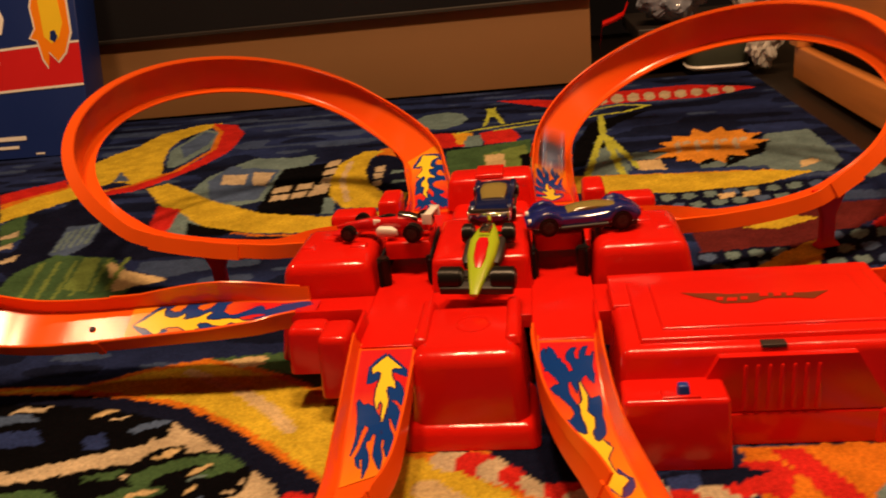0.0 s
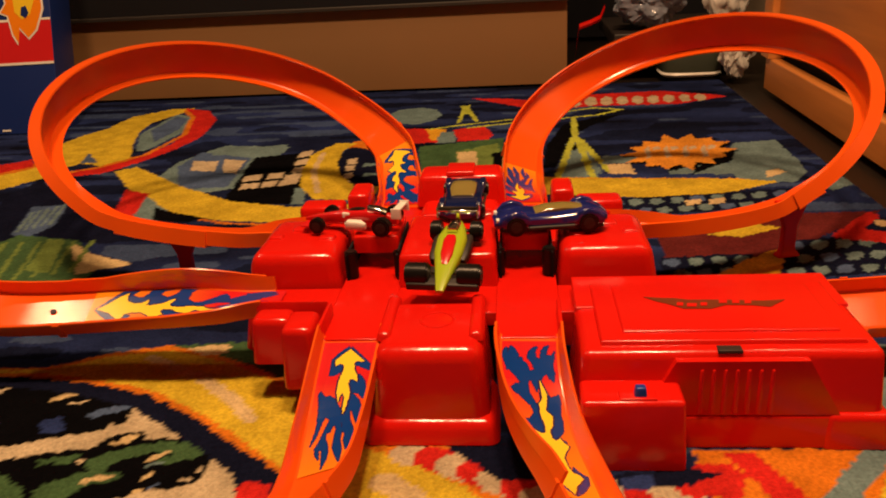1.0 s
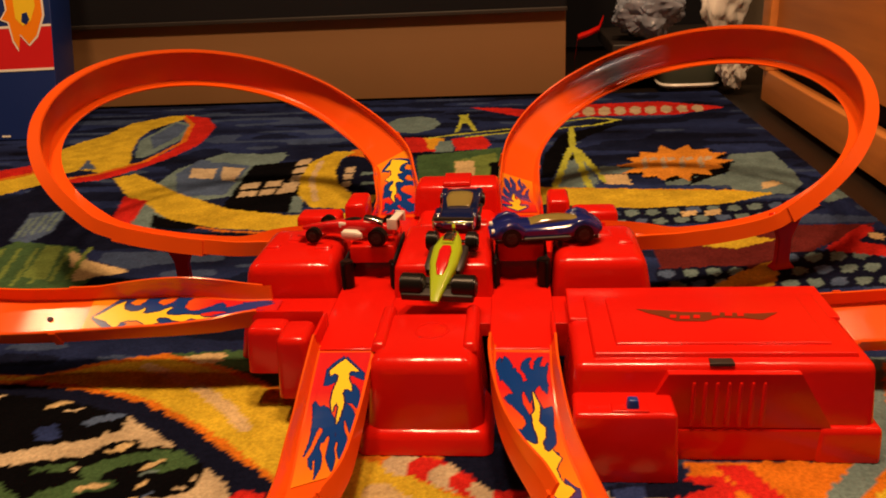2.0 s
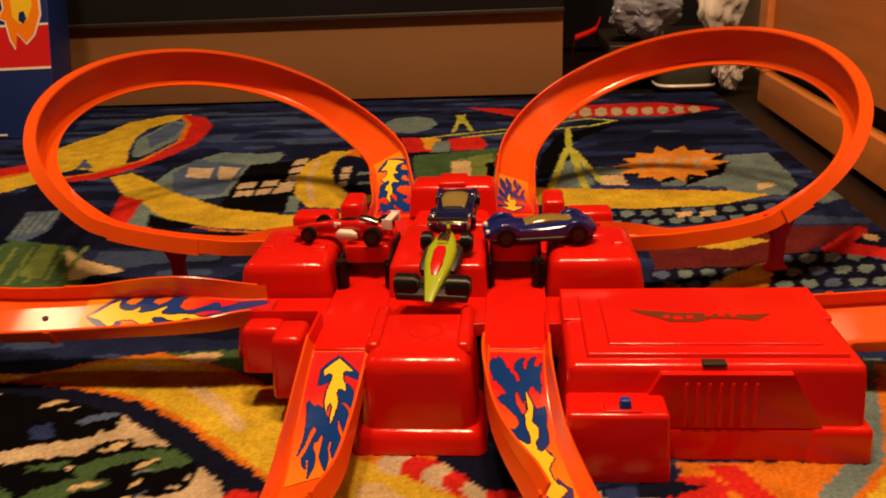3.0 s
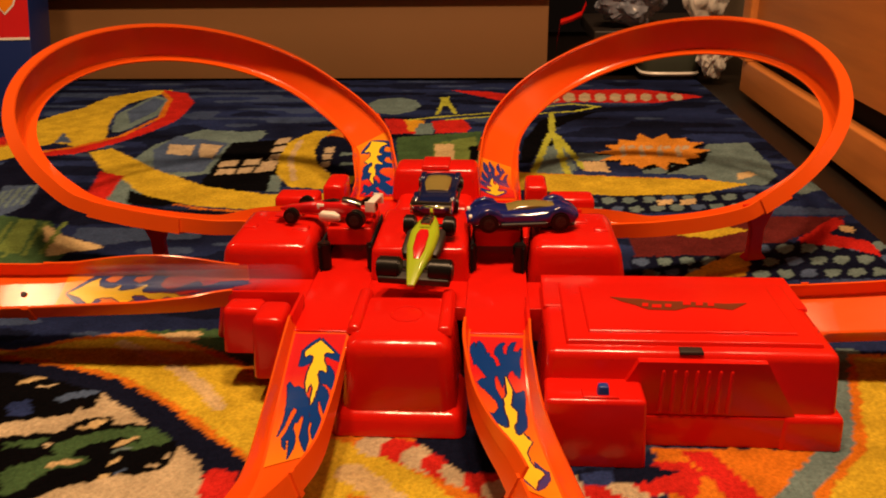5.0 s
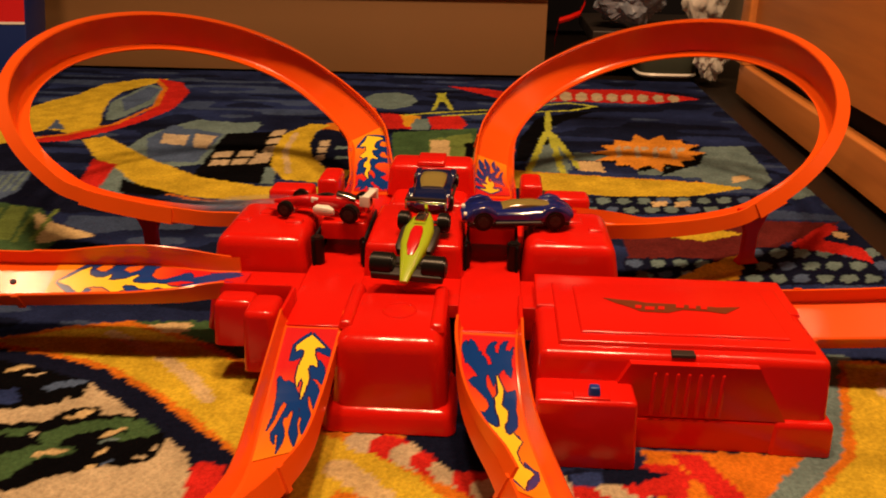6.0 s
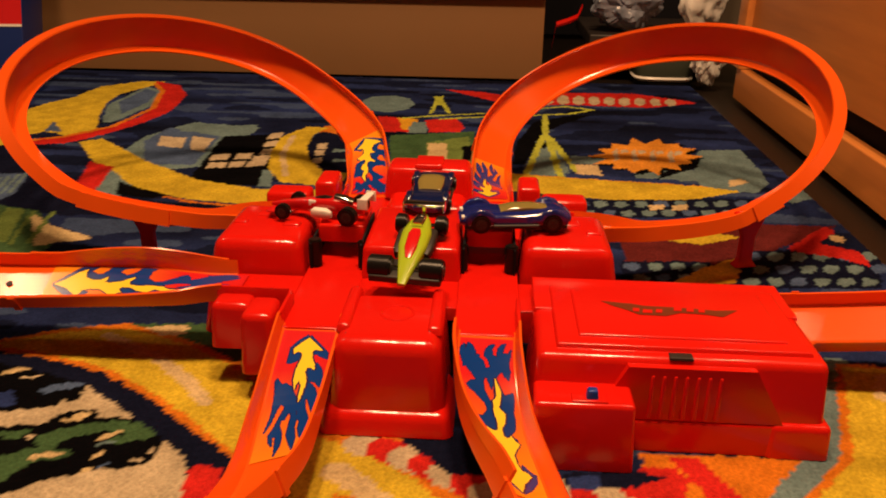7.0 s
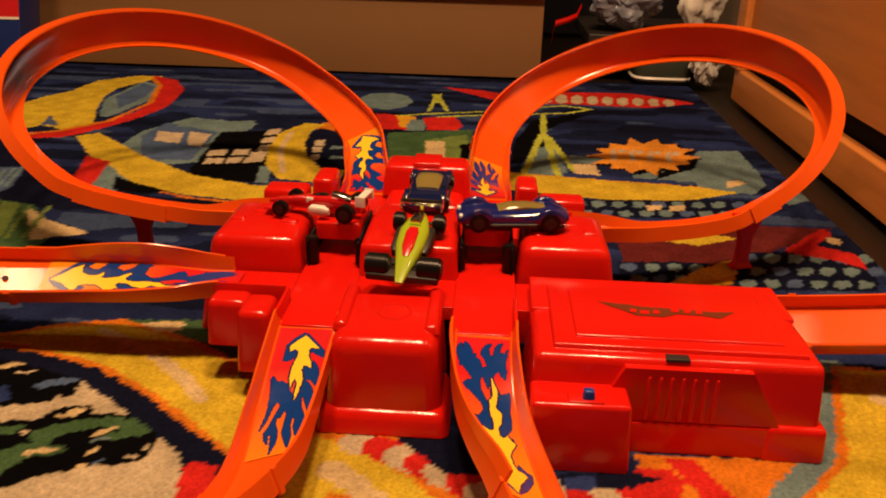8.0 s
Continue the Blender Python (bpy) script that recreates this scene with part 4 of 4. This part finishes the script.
fill("yellow", -693, 409, -673, 459, -632, 503, -595, 442, -631, 390, -655, 350)
fill("navy", -543, 177, -584, 287, -604, 384, -592, 429, -517, 356, -343, 212, -384, 185, -486, 217, -507, 143)
fill("cream", -617, 292, -605, 314, -595, 291, -612, 282)
fill("cream", -599, 252, -587, 272, -577, 250, -594, 242)
fill("cream", -564, 207, -552, 226, -544, 206, -560, 199)
fill("cream", -644, 278, -632, 299, -622, 276, -638, 267)
fill("cream", -617, 229, -606, 248, -596, 227, -612, 219)
fill("slate", -512, 221, -543, 319, -499, 321, -476, 250, -488, 209)
band(4, "teal", -510, 229, -530, 297)
band(4, "teal", -504, 235, -524, 304)
band(4, "teal", -497, 241, -517, 310)
band(4, "teal", -491, 247, -510, 317)
band(4, "teal", -484, 253, -503, 324)
fill("green", -504, 64, -521, 174, -501, 219, -423, 199, -364, 131, -360, 90, -429, 55)
fill("green2", -437, 120, -459, 205, -437, 201, -407, 109)
fill("cream2", -426, 192, -382, 155, -328, 130, -376, 105)
band(5, "green2", -468, 90, -504, 195)
band(5, "green2", -452, 95, -484, 195)
band(5, "green2", -435, 99, -464, 196)
band(5, "green2", -419, 104, -444, 196)
band(5, "green2", -402, 108, -425, 196)
band(5, "green2", -386, 113, -405, 197)
fill("teal", -162, 763, -148, 800, -110, 814, -83, 790, -70, 753, -80, 710, -105, 687, -138, 695)
fill("red", -121, 659, -88, 655, -60, 640, -62, 571, -98, 567)
fill("amber", -88, 655, -56, 648, -55, 585, -74, 583)
fill("teal", -63, 629, -42, 631, -36, 567, -65, 564)
fill("red", -45, 642, 3, 662, 17, 603, 13, 576, -33, 574)
fill("green", -88, 549, 33, 582, 38, 392, -68, 381)
fill("green2", -33, 518, 26, 555, 34, 416, -24, 410)
fill("cream2", -31, 512, -5, 515, 1, 438, -24, 430)
fill("green", -48, 563, -7, 564, -9, 527, -45, 526)
fill("black", 16, 500, 43, 511, 44, 430, 22, 432)
fill("amber", 22, 390, 41, 392, 42, 284, 28, 283)
fill("red", -30, 877, 36, 861, 91, 830, 187, 871, 309, 881, 393, 831, 406, 815, 320, 771, 180, 775, 113, 762, 66, 782)
fill("cream", 145, 828, 154, 852, 164, 839, 162, 790, 150, 771, 144, 783)
fill("cream", 171, 827, 181, 851, 191, 838, 188, 790, 176, 773, 169, 786)
fill("cream", 198, 827, 208, 850, 217, 838, 214, 791, 202, 775, 195, 789)
fill("cream", 224, 827, 234, 849, 243, 837, 239, 791, 227, 777, 221, 793)
fill("cream", 250, 826, 261, 849, 270, 836, 265, 792, 253, 778, 247, 796)
fill("cream", 276, 826, 287, 848, 296, 835, 290, 792, 278, 780, 273, 799)
fill("cream", 302, 825, 313, 847, 322, 834, 316, 793, 304, 782, 300, 802)
fill("cream", 328, 825, 340, 846, 348, 833, 342, 793, 330, 784, 326, 805)
fill("cream", 354, 825, 366, 845, 374, 832, 367, 794, 355, 786, 352, 809)
band(7, "lime", -78, 652, -23, 674, 48, 698, 131, 740, 179, 762, 222, 742, 184, 710, 129, 696, 49, 675, -21, 652)
band(7, "lime", -33, 806, -40, 687)
band(7, "lime", -33, 806, -10, 691)
fill("lime", -43, 813, -27, 820, -25, 750, -34, 744)
# black arc: shadow of the loop beside the dresser, painted into the print
fill("black", 84, 421, 94, 532, 123, 650, 174, 693, 220, 710, 170, 645, 132, 583, 102, 423)
fill("teal", 104, 375, 122, 535, 150, 538, 156, 381)
fill("black", 120, 529, 139, 537, 133, 501, 122, 500)
band(9, "lime", 142, 690, 136, 568)
band(9, "lime", 133, 567, 97, 352)
band(9, "lime", 138, 568, 144, 375)
band(9, "lime", 141, 559, 166, 405)
fill("cream2", 166, 430, 195, 428, 196, 385, 164, 377)
fill("teal", 164, 469, 223, 462, 211, 430, 161, 434)
fill("teal", 237, 413, 317, 421, 320, 375, 238, 371)
fill("teal", 341, 513, 400, 522, 400, 430, 395, 378, 370, 337, 311, 335, 308, 396)
fill("blue2", 150, 392, 198, 385, 286, 376, 301, 351, 147, 353)
fill("black", 208, 492, 223, 411, 256, 439, 234, 389, 281, 417, 259, 373, 323, 434, 339, 487)
fill("black", 343, 477, 321, 461, 323, 443, 304, 436, 302, 411, 280, 423, 270, 389, 258, 413, 240, 394, 234, 411, 216, 407, 219, 428, 192, 425, 217, 452, 188, 461, 216, 477, 208, 497, 227, 506, 231, 530, 253, 522, 264, 561, 277, 528, 301, 561, 303, 531, 324, 538, 321, 516, 344, 514, 320, 487)
fill("burst", 341, 485, 318, 469, 320, 450, 301, 443, 299, 418, 277, 430, 267, 396, 255, 420, 236, 400, 230, 418, 213, 414, 216, 435, 189, 432, 214, 459, 184, 468, 212, 485, 204, 505, 224, 514, 228, 538, 249, 530, 261, 570, 274, 536, 298, 570, 300, 540, 321, 546, 319, 524, 341, 522, 318, 495)
fill("cream", 223, 494, 231, 512, 227, 457, 220, 451)
fill("cream", 234, 504, 243, 508, 243, 494, 233, 487)
fill("cream", 247, 494, 255, 512, 251, 457, 244, 451)
fill("cream", 258, 504, 268, 507, 267, 493, 257, 487)
fill("cream", 272, 494, 280, 512, 274, 457, 267, 451)
fill("cream", 282, 503, 292, 507, 291, 493, 281, 487)
fill("cream", 296, 494, 305, 511, 298, 457, 291, 451)
fill("cream", 307, 503, 317, 507, 315, 493, 305, 487)
fill("cream2", 349, 382, 365, 391, 371, 376, 342, 355)
fill("yellow", 83, 382, 149, 373, 236, 362, 315, 353, 351, 339, 298, 310, 238, 290, 175, 298, 118, 308, 82, 312)
band(4, "amber", 83, 382, 149, 373, 236, 362, 315, 353)
band(4, "orange", 118, 300, 174, 290, 236, 283, 289, 297)
fill("navy", 149, 291, 356, 312, 339, 251, 144, 232)
fill("slate", 151, 283, 158, 288, 166, 286, 167, 274, 160, 266, 152, 268)
fill("teal", 174, 285, 180, 290, 188, 288, 189, 276, 182, 268, 174, 271)
fill("teal", 197, 287, 203, 292, 211, 291, 212, 279, 204, 270, 196, 273)
fill("teal", 220, 289, 226, 294, 234, 293, 234, 281, 226, 273, 219, 275)
fill("slate", 242, 292, 249, 297, 257, 295, 257, 283, 249, 275, 241, 277)
fill("teal", 265, 294, 272, 299, 280, 298, 279, 285, 271, 277, 264, 280)
fill("teal", 288, 296, 295, 301, 303, 300, 302, 288, 294, 279, 286, 282)
fill("teal", 311, 298, 318, 304, 326, 302, 325, 290, 316, 282, 309, 284)
fill("slate", 334, 301, 341, 306, 349, 304, 348, 292, 339, 284, 332, 286)
fill("teal", 158, 253, 164, 258, 171, 257, 172, 246, 165, 238, 158, 240)
fill("slate", 180, 256, 186, 260, 193, 259, 194, 248, 187, 240, 180, 242)
fill("teal", 202, 258, 208, 263, 215, 261, 216, 250, 209, 242, 201, 244)
fill("teal", 224, 260, 230, 265, 238, 263, 238, 252, 230, 244, 223, 247)
fill("teal", 246, 262, 252, 267, 260, 266, 260, 254, 252, 246, 245, 249)
fill("slate", 268, 264, 274, 269, 282, 268, 282, 256, 274, 249, 267, 251)
fill("teal", 290, 267, 297, 271, 304, 270, 304, 259, 296, 251, 289, 253)
fill("teal", 312, 269, 319, 274, 327, 272, 326, 261, 318, 253, 311, 255)
fill("teal", 335, 271, 342, 276, 349, 274, 348, 263, 340, 255, 333, 257)
fill("cream2", 236, 281, 253, 286, 250, 269, 233, 264)
fill("cream2", 261, 283, 279, 289, 275, 271, 258, 266)
fill("dkred", 190, 218, 316, 230, 421, 232, 286, 117, 186, 108)
fill("yellow", 234, 175, 286, 203, 310, 190, 266, 167)
fill("navy", 182, 118, 267, 126, 255, 77, 175, 70)
fill("slate", 184, 111, 190, 115, 197, 114, 198, 104, 191, 98, 184, 99)
fill("teal", 205, 113, 211, 117, 218, 116, 219, 106, 211, 99, 204, 101)
fill("teal", 226, 115, 232, 119, 239, 118, 239, 108, 232, 101, 225, 103)
fill("teal", 247, 117, 253, 121, 260, 120, 260, 110, 253, 103, 246, 105)
fill("teal", 188, 87, 194, 91, 201, 90, 202, 81, 195, 75, 188, 77)
fill("slate", 209, 89, 215, 93, 222, 92, 222, 83, 215, 77, 208, 78)
fill("teal", 229, 91, 235, 95, 242, 94, 242, 85, 235, 78, 229, 80)
fill("teal", 250, 93, 256, 97, 263, 96, 263, 87, 256, 80, 249, 82)
fill("amber", 220, 74, 259, 114, 296, 138, 364, 165, 348, 149, 305, 129, 276, 79, 244, 70)
fill("navy", 301, 156, 441, 169, 402, 78, 277, 67)
fill("slate", 302, 147, 309, 153, 317, 151, 316, 138, 307, 130, 300, 133)
fill("teal", 325, 149, 332, 155, 340, 153, 338, 141, 329, 132, 322, 135)
fill("teal", 348, 152, 355, 157, 363, 155, 361, 143, 352, 134, 345, 137)
fill("teal", 371, 154, 378, 159, 386, 157, 384, 145, 374, 136, 367, 139)
fill("slate", 394, 156, 402, 161, 409, 159, 406, 147, 397, 138, 390, 141)
fill("teal", 417, 158, 425, 163, 432, 162, 429, 149, 419, 140, 412, 143)
fill("teal", 302, 117, 309, 122, 317, 120, 315, 109, 307, 101, 300, 103)
fill("slate", 324, 119, 331, 124, 339, 122, 337, 111, 328, 103, 322, 105)
fill("teal", 347, 121, 354, 126, 361, 124, 359, 113, 350, 105, 343, 107)
fill("teal", 369, 123, 376, 128, 383, 126, 381, 115, 372, 107, 365, 109)
fill("teal", 391, 125, 398, 130, 405, 128, 403, 117, 394, 109, 387, 111)
fill("slate", 413, 127, 421, 132, 428, 131, 425, 119, 415, 111, 409, 113)
fill("teal", 286, 87, 292, 92, 299, 90, 298, 80, 290, 72, 284, 74)
fill("teal", 307, 89, 313, 94, 321, 92, 319, 81, 311, 74, 305, 76)
fill("slate", 328, 91, 335, 96, 342, 94, 340, 83, 332, 76, 325, 78)
fill("teal", 350, 93, 356, 97, 363, 96, 362, 85, 353, 78, 346, 80)
fill("teal", 371, 95, 378, 99, 385, 98, 383, 87, 374, 80, 368, 82)
fill("teal", 392, 97, 399, 101, 406, 100, 404, 89, 395, 81, 389, 84)
fill("red", 347, 163, 409, 231, 416, 218, 386, 182, 417, 163, 415, 126, 389, 146, 361, 156)
fill("cream2", 405, 206, 416, 203, 411, 184, 400, 190)
fill("teal", 430, 323, 397, 300, 394, 329, 427, 354)
fill("cream", -345, -154, -288, -105, -204, -130, -151, -167, -121, -197, -89, -285, -241, -297)
fill("black", -325, -97, -289, -102, -264, -102, -235, -111, -212, -120, -214, -130, -212, -145, -222, -153, -234, -157, -254, -163, -278, -172)
fill("black", -430, -82, -318, -96, -270, -168, -300, -182, -410, -196)
fill("slate", -372, -118, -330, -112, -318, -122, -360, -130)
fill("blue2", -360, -140, -312, -132, -300, -150, -345, -160)
fill("cream", -345, -104, -318, -103, -322, -110, -346, -112)
fill("black", -260, -183, -222, -245, -316, -279, -354, -209)
fill("green", -272, -197, -230, -223, -286, -241, -328, -211)
fill("cream2", -280, -117, -269, -108, -255, -107, -266, -114, -278, -121)
fill("cream", -265, -122, -251, -117, -252, -124, -261, -125)
fill("slate", -244, -137, -233, -129, -218, -123, -217, -130, -233, -139, -241, -142)
fill("blue2", -273, -143, -260, -139, -249, -155, -263, -159)
fill("cream", -225, -150, -222, -147, -219, -152, -222, -154)
fill("black", -264, -183, -245, -179, -223, -175, -213, -162, -201, -156, -192, -158, -190, -164, -160, -165, -148, -169, -141, -180, -137, -197, -139, -208, -151, -213, -169, -217, -186, -224, -198, -231, -210, -239, -226, -245)
fill("cream2", -211, -171, -205, -163, -196, -159, -197, -165, -204, -172)
fill("green", -217, -189, -208, -180, -193, -172, -177, -169, -153, -169, -147, -175, -148, -184, -167, -191, -177, -193, -162, -179, -179, -179, -197, -188, -203, -202, -211, -200)
fill("green", -228, -207, -216, -198, -201, -200, -188, -201, -191, -207, -206, -211, -211, -219, -215, -230, -224, -238, -238, -214)
fill("cream2", -211, -205, -201, -201, -190, -201, -198, -206, -212, -211)
fill("green", -251, -186, -225, -181, -222, -184, -228, -189, -247, -193)
fill("cream", -225, -187, -222, -185, -217, -192, -221, -193)
fill("cream2", -181, -188, -173, -179, -168, -176, -169, -182, -178, -190)
fill("teal", -181, -196, -173, -189, -164, -187, -173, -193)
fill("cream", -153, -206, -150, -203, -143, -205, -148, -208)
fill("cream", -146, -195, -144, -192, -141, -198, -144, -199)
fill("cream2", -177, -204, -172, -201, -170, -204, -175, -206)
fill("cream2", -186, -218, -181, -216, -179, -219, -184, -219)
fill("cream2", -177, -216, -172, -214, -170, -217, -174, -219)
fill("slate", -169, -213, -162, -209, -162, -213, -167, -214)
band(26, "navy", -398, -81, -296, -91, -254, -101, -214, -114, -180, -137, -142, -166, -107, -196, -76, -219, -30, -253)
fill("orange", -404, -73, -307, -74, -265, -52, -222, -39, -170, -57, -117, -91, -78, -132, -48, -168, 2, -170, 53, -214, 89, -256, -28, -265, -67, -219, -97, -195, -130, -170, -168, -139, -211, -112, -255, -98, -297, -90, -398, -81)
fill("yellow", -400, -78, -305, -77, -263, -57, -218, -48, -166, -68, -116, -100, -80, -139, -50, -175, -17, -183, 20, -212, 57, -259, -25, -265, -64, -218, -95, -192, -129, -163, -167, -133, -210, -106, -256, -91, -301, -83, -399, -80)
band(10, "cream2", -230, -60, -180, -88, -143, -123, -128, -143)
band(16, "cream2", -30, -206, -11, -219, 4, -237)
fill("green", -219, -41, -138, -32, -101, -89, -107, -98, -169, -60)
fill("cream2", -206, -45, -177, -39, -172, -53, -190, -57)
fill("orange", -28, -225, -10, -229, -1, -251, -30, -253)
band(22, "cream", -18, -179, -3, -184)
band(22, "red", -3, -184, 10, -190)
band(22, "cream", 10, -190, 24, -197)
band(22, "red", 24, -197, 36, -205)
band(22, "cream", 36, -205, 49, -212)
band(22, "red", 49, -212, 60, -221)
band(22, "cream", 60, -221, 71, -230)
band(22, "red", 71, -230, 81, -240)
fill("blue2", 105, -199, 124, -199, 125, -213, 107, -214)
fill("navy", 2, -170, 44, -160, 59, -204, 39, -205, 18, -186)
fill("orange", 151, -175, 265, -174, 218, -247, 153, -252)
band(16, "teal", 314, -55, 290, -115, 267, -166, 232, -205, 211, -235)
fill("orange", 313, -55, 360, -59, 278, -242, 218, -247, 242, -205, 273, -171, 292, -115)
fill("yellow", 316, -61, 367, -62, 284, -242, 226, -246, 249, -205, 280, -172, 296, -121)
fill("red", -113, -215, -111, -208, -93, -211, -91, -227, -90, -246, -106, -254, -111, -229)
fill("red", 168, -178, 187, -178, 206, -222, 190, -228)
fill("red", 156, -207, 163, -201, 172, -215, 162, -225)
band(26, "red", 90, -223, 105, -219)
band(26, "cream", 105, -219, 119, -215)
band(26, "red", 119, -215, 133, -211)
band(26, "cream", 133, -211, 148, -206)
band(26, "red", 148, -206, 163, -201)
fill("navy", 145, -192, 164, -198, 143, -208, 104, -210, 105, -199)
fill("blue2", 106, -201, 124, -200, 125, -211, 108, -213)
fill("cream2", 334, -69, 351, -71, 333, -112, 323, -99)

DYES = {"navy": (0.005, 0.0065, 0.021), "black": (0.002, 0.002, 0.003), "blue2": (0.020, 0.034, 0.125), "slate": (0.06, 0.095, 0.19),
        "teal": (0.12, 0.185, 0.20), "yellow": (0.50, 0.36, 0.028), "amber": (0.55, 0.28, 0.02), "orange": (0.52, 0.15, 0.012),
        "burst": (0.60, 0.24, 0.03), "red": (0.46, 0.018, 0.014), "dkred": (0.10, 0.015, 0.015), "cream": (0.43, 0.35, 0.235),
        "cream2": (0.50, 0.38, 0.20), "green": (0.045, 0.095, 0.04), "green2": (0.13, 0.19, 0.05), "lime": (0.36, 0.40, 0.05)}
RUG_X0, RUG_X1, RUG_Y0, RUG_Y1, RUG_STEP = -1.20, 0.428, -0.80, 0.965, 0.0026


def smear(shape, cell, seed):
    """Soft random values on a grid."""
    rng = np.random.RandomState(seed)
    h, w = shape
    g = rng.rand(int(h / cell[0]) + 3, int(w / cell[1]) + 3)
    yi, xi = np.arange(h) / cell[0], np.arange(w) / cell[1]
    y0, x0 = yi.astype(int), xi.astype(int)
    fy, fx = (yi - y0)[:, None], (xi - x0)[None, :]
    fy, fx = fy * fy * (3 - 2 * fy), fx * fx * (3 - 2 * fx)
    a, b = g[y0][:, x0], g[y0][:, x0 + 1]
    c, d = g[y0 + 1][:, x0], g[y0 + 1][:, x0 + 1]
    return (a * (1 - fx) + b * fx) * (1 - fy) + (c * (1 - fx) + d * fx) * fy


def build_rug():
    nx, ny = int((RUG_X1 - RUG_X0) / RUG_STEP), int((RUG_Y1 - RUG_Y0) / RUG_STEP)
    xs, ys = np.linspace(RUG_X0, RUG_X1, nx), np.linspace(RUG_Y0, RUG_Y1, ny)
    gx, gy = np.meshgrid(xs, ys)
    rng = np.random.RandomState(4)
    px = 1000 * gx + rng.normal(0, 0.4, gx.shape) + 2.0 * (smear(gx.shape, (3, 3), 1) - 0.5)
    py = 1000 * gy + rng.normal(0, 0.4, gx.shape) + 2.0 * (smear(gx.shape, (3, 3), 2) - 0.5)
    # ground: dark blue with long paler and black streaks
    s = smear(gx.shape, (14, 60), 3)[..., None]
    s2 = smear(gx.shape, (8, 30), 9)[..., None]
    navy, blue, black = (np.array(DYES[n]) for n in ("navy", "blue2", "black"))
    col = navy * (1 - s) + blue * s
    col = np.where(s2 > 0.62, col * 0.35 + black * 0.65, col)
    col = np.where((s2 < 0.22), col * 0.5 + np.array(DYES["slate"]) * 0.5, col)
    for name, width, xy in PRINT:
        p = np.array(xy, float).reshape(-1, 2)
        grow = width / 2 + 8
        j0, j1 = np.searchsorted(ys * 1000, (p[:, 1].min() - grow, p[:, 1].max() + grow))
        i0, i1 = np.searchsorted(xs * 1000, (p[:, 0].min() - grow, p[:, 0].max() + grow))
        if j1 <= j0 or i1 <= i0:
            continue
        sx, sy = px[j0:j1, i0:i1], py[j0:j1, i0:i1]
        inside = np.zeros(sx.shape, bool)
        if width:
            for a, b in zip(p, p[1:]):
                d = b - a
                t = np.clip(((sx - a[0]) * d[0] + (sy - a[1]) * d[1]) / max(1e-6, d @ d), 0, 1)
                inside |= (sx - a[0] - t * d[0]) ** 2 + (sy - a[1] - t * d[1]) ** 2 < (width / 2) ** 2
        else:
            for a, b in zip(p, np.roll(p, -1, 0)):
                if a[1] == b[1]:
                    continue
                cross = (a[1] > sy) != (b[1] > sy)
                inside ^= cross & (sx < (b[0] - a[0]) * (sy - a[1]) / (b[1] - a[1]) + a[0])
        col[j0:j1, i0:i1][inside] = DYES[name]
    # worn, uneven dye
    col = col * (0.82 + 0.36 * smear(gx.shape, (6, 6), 5))[..., None] * (0.9 + 0.2 * rng.rand(*gx.shape))[..., None]
    z = 0.0012 * (smear(gx.shape, (30, 30), 6) - 0.5) + rng.normal(0, 0.0004, gx.shape) - 0.0008
    co = np.stack([gx, gy, z], -1).reshape(-1, 3)
    idx = np.arange(nx * ny).reshape(ny, nx)
    quads = np.stack([idx[:-1, :-1], idx[:-1, 1:], idx[1:, 1:], idx[1:, :-1]], -1).reshape(-1, 4)
    me = bpy.data.meshes.new("rug")
    me.vertices.add(len(co))
    me.vertices.foreach_set("co", co.ravel())
    me.loops.add(quads.size)
    me.loops.foreach_set("vertex_index", quads.ravel())
    me.polygons.add(len(quads))
    me.polygons.foreach_set("loop_start", np.arange(0, quads.size, 4))
    me.update(calc_edges=True)
    att = me.color_attributes.new("print", "FLOAT_COLOR", "POINT")
    att.data.foreach_set("color", np.concatenate([col.reshape(-1, 3), np.ones((nx * ny, 1))], 1).ravel())
    me.materials.append(RUG)
    ob = new("rug", me)
    tagged(ob, "dark blue children's play rug printed with yellow roads and buildings", "rug", kind="structure")
    # the bound edge
    bm = bmesh.new()
    box(bm, RUG_X0 - 0.004, RUG_X1 + 0.004, RUG_Y0 - 0.004, RUG_Y1 + 0.004, -0.012, -0.004, 0.002)
    part("rug_backing", bm, NIGHT, ob)
    return ob


build_rug()


# ---- the race: when the car passes the hub's middle on each of the four lanes ----
PASSES = [(-0.95, 2), (-0.42, 3), (0.155, 4), (0.712, 5), (1.205, 6), (1.70, 7), (2.25, 8), (2.81, 9), (3.32, 10), (3.81, 11), (4.353, 12),
          (4.95, 13), (5.56, 14), (6.09, 15), (6.66, 16), (7.235, 17), (7.71, 18), (8.26, 19)]


def run(t):
    """Distance along the lap at a time: quick out of the hub, slower on the way back to it."""
    for (t0, n0), (t1, n1) in zip(PASSES, PASSES[1:]):
        if t <= t1:
            u = (t - t0) / (t1 - t0)
            k = n0 % 4
            return DIST[MARKS[k]] + quarter_length(k) * (u + 0.085 * math.sin(math.pi * u))


def car_pose(t):
    p, d, u = on_route(run(t), 0.0, 0.0012)
    side = u.cross(d)
    return Matrix(((d.x, side.x, u.x, p.x), (d.y, side.y, u.y, p.y), (d.z, side.z, u.z, p.z), (0, 0, 0, 1)))


def motions():
    walk(runner, [(i / FPS, car_pose(i / FPS)) for i in range(int(8.0 * FPS) + 1)])


motions()
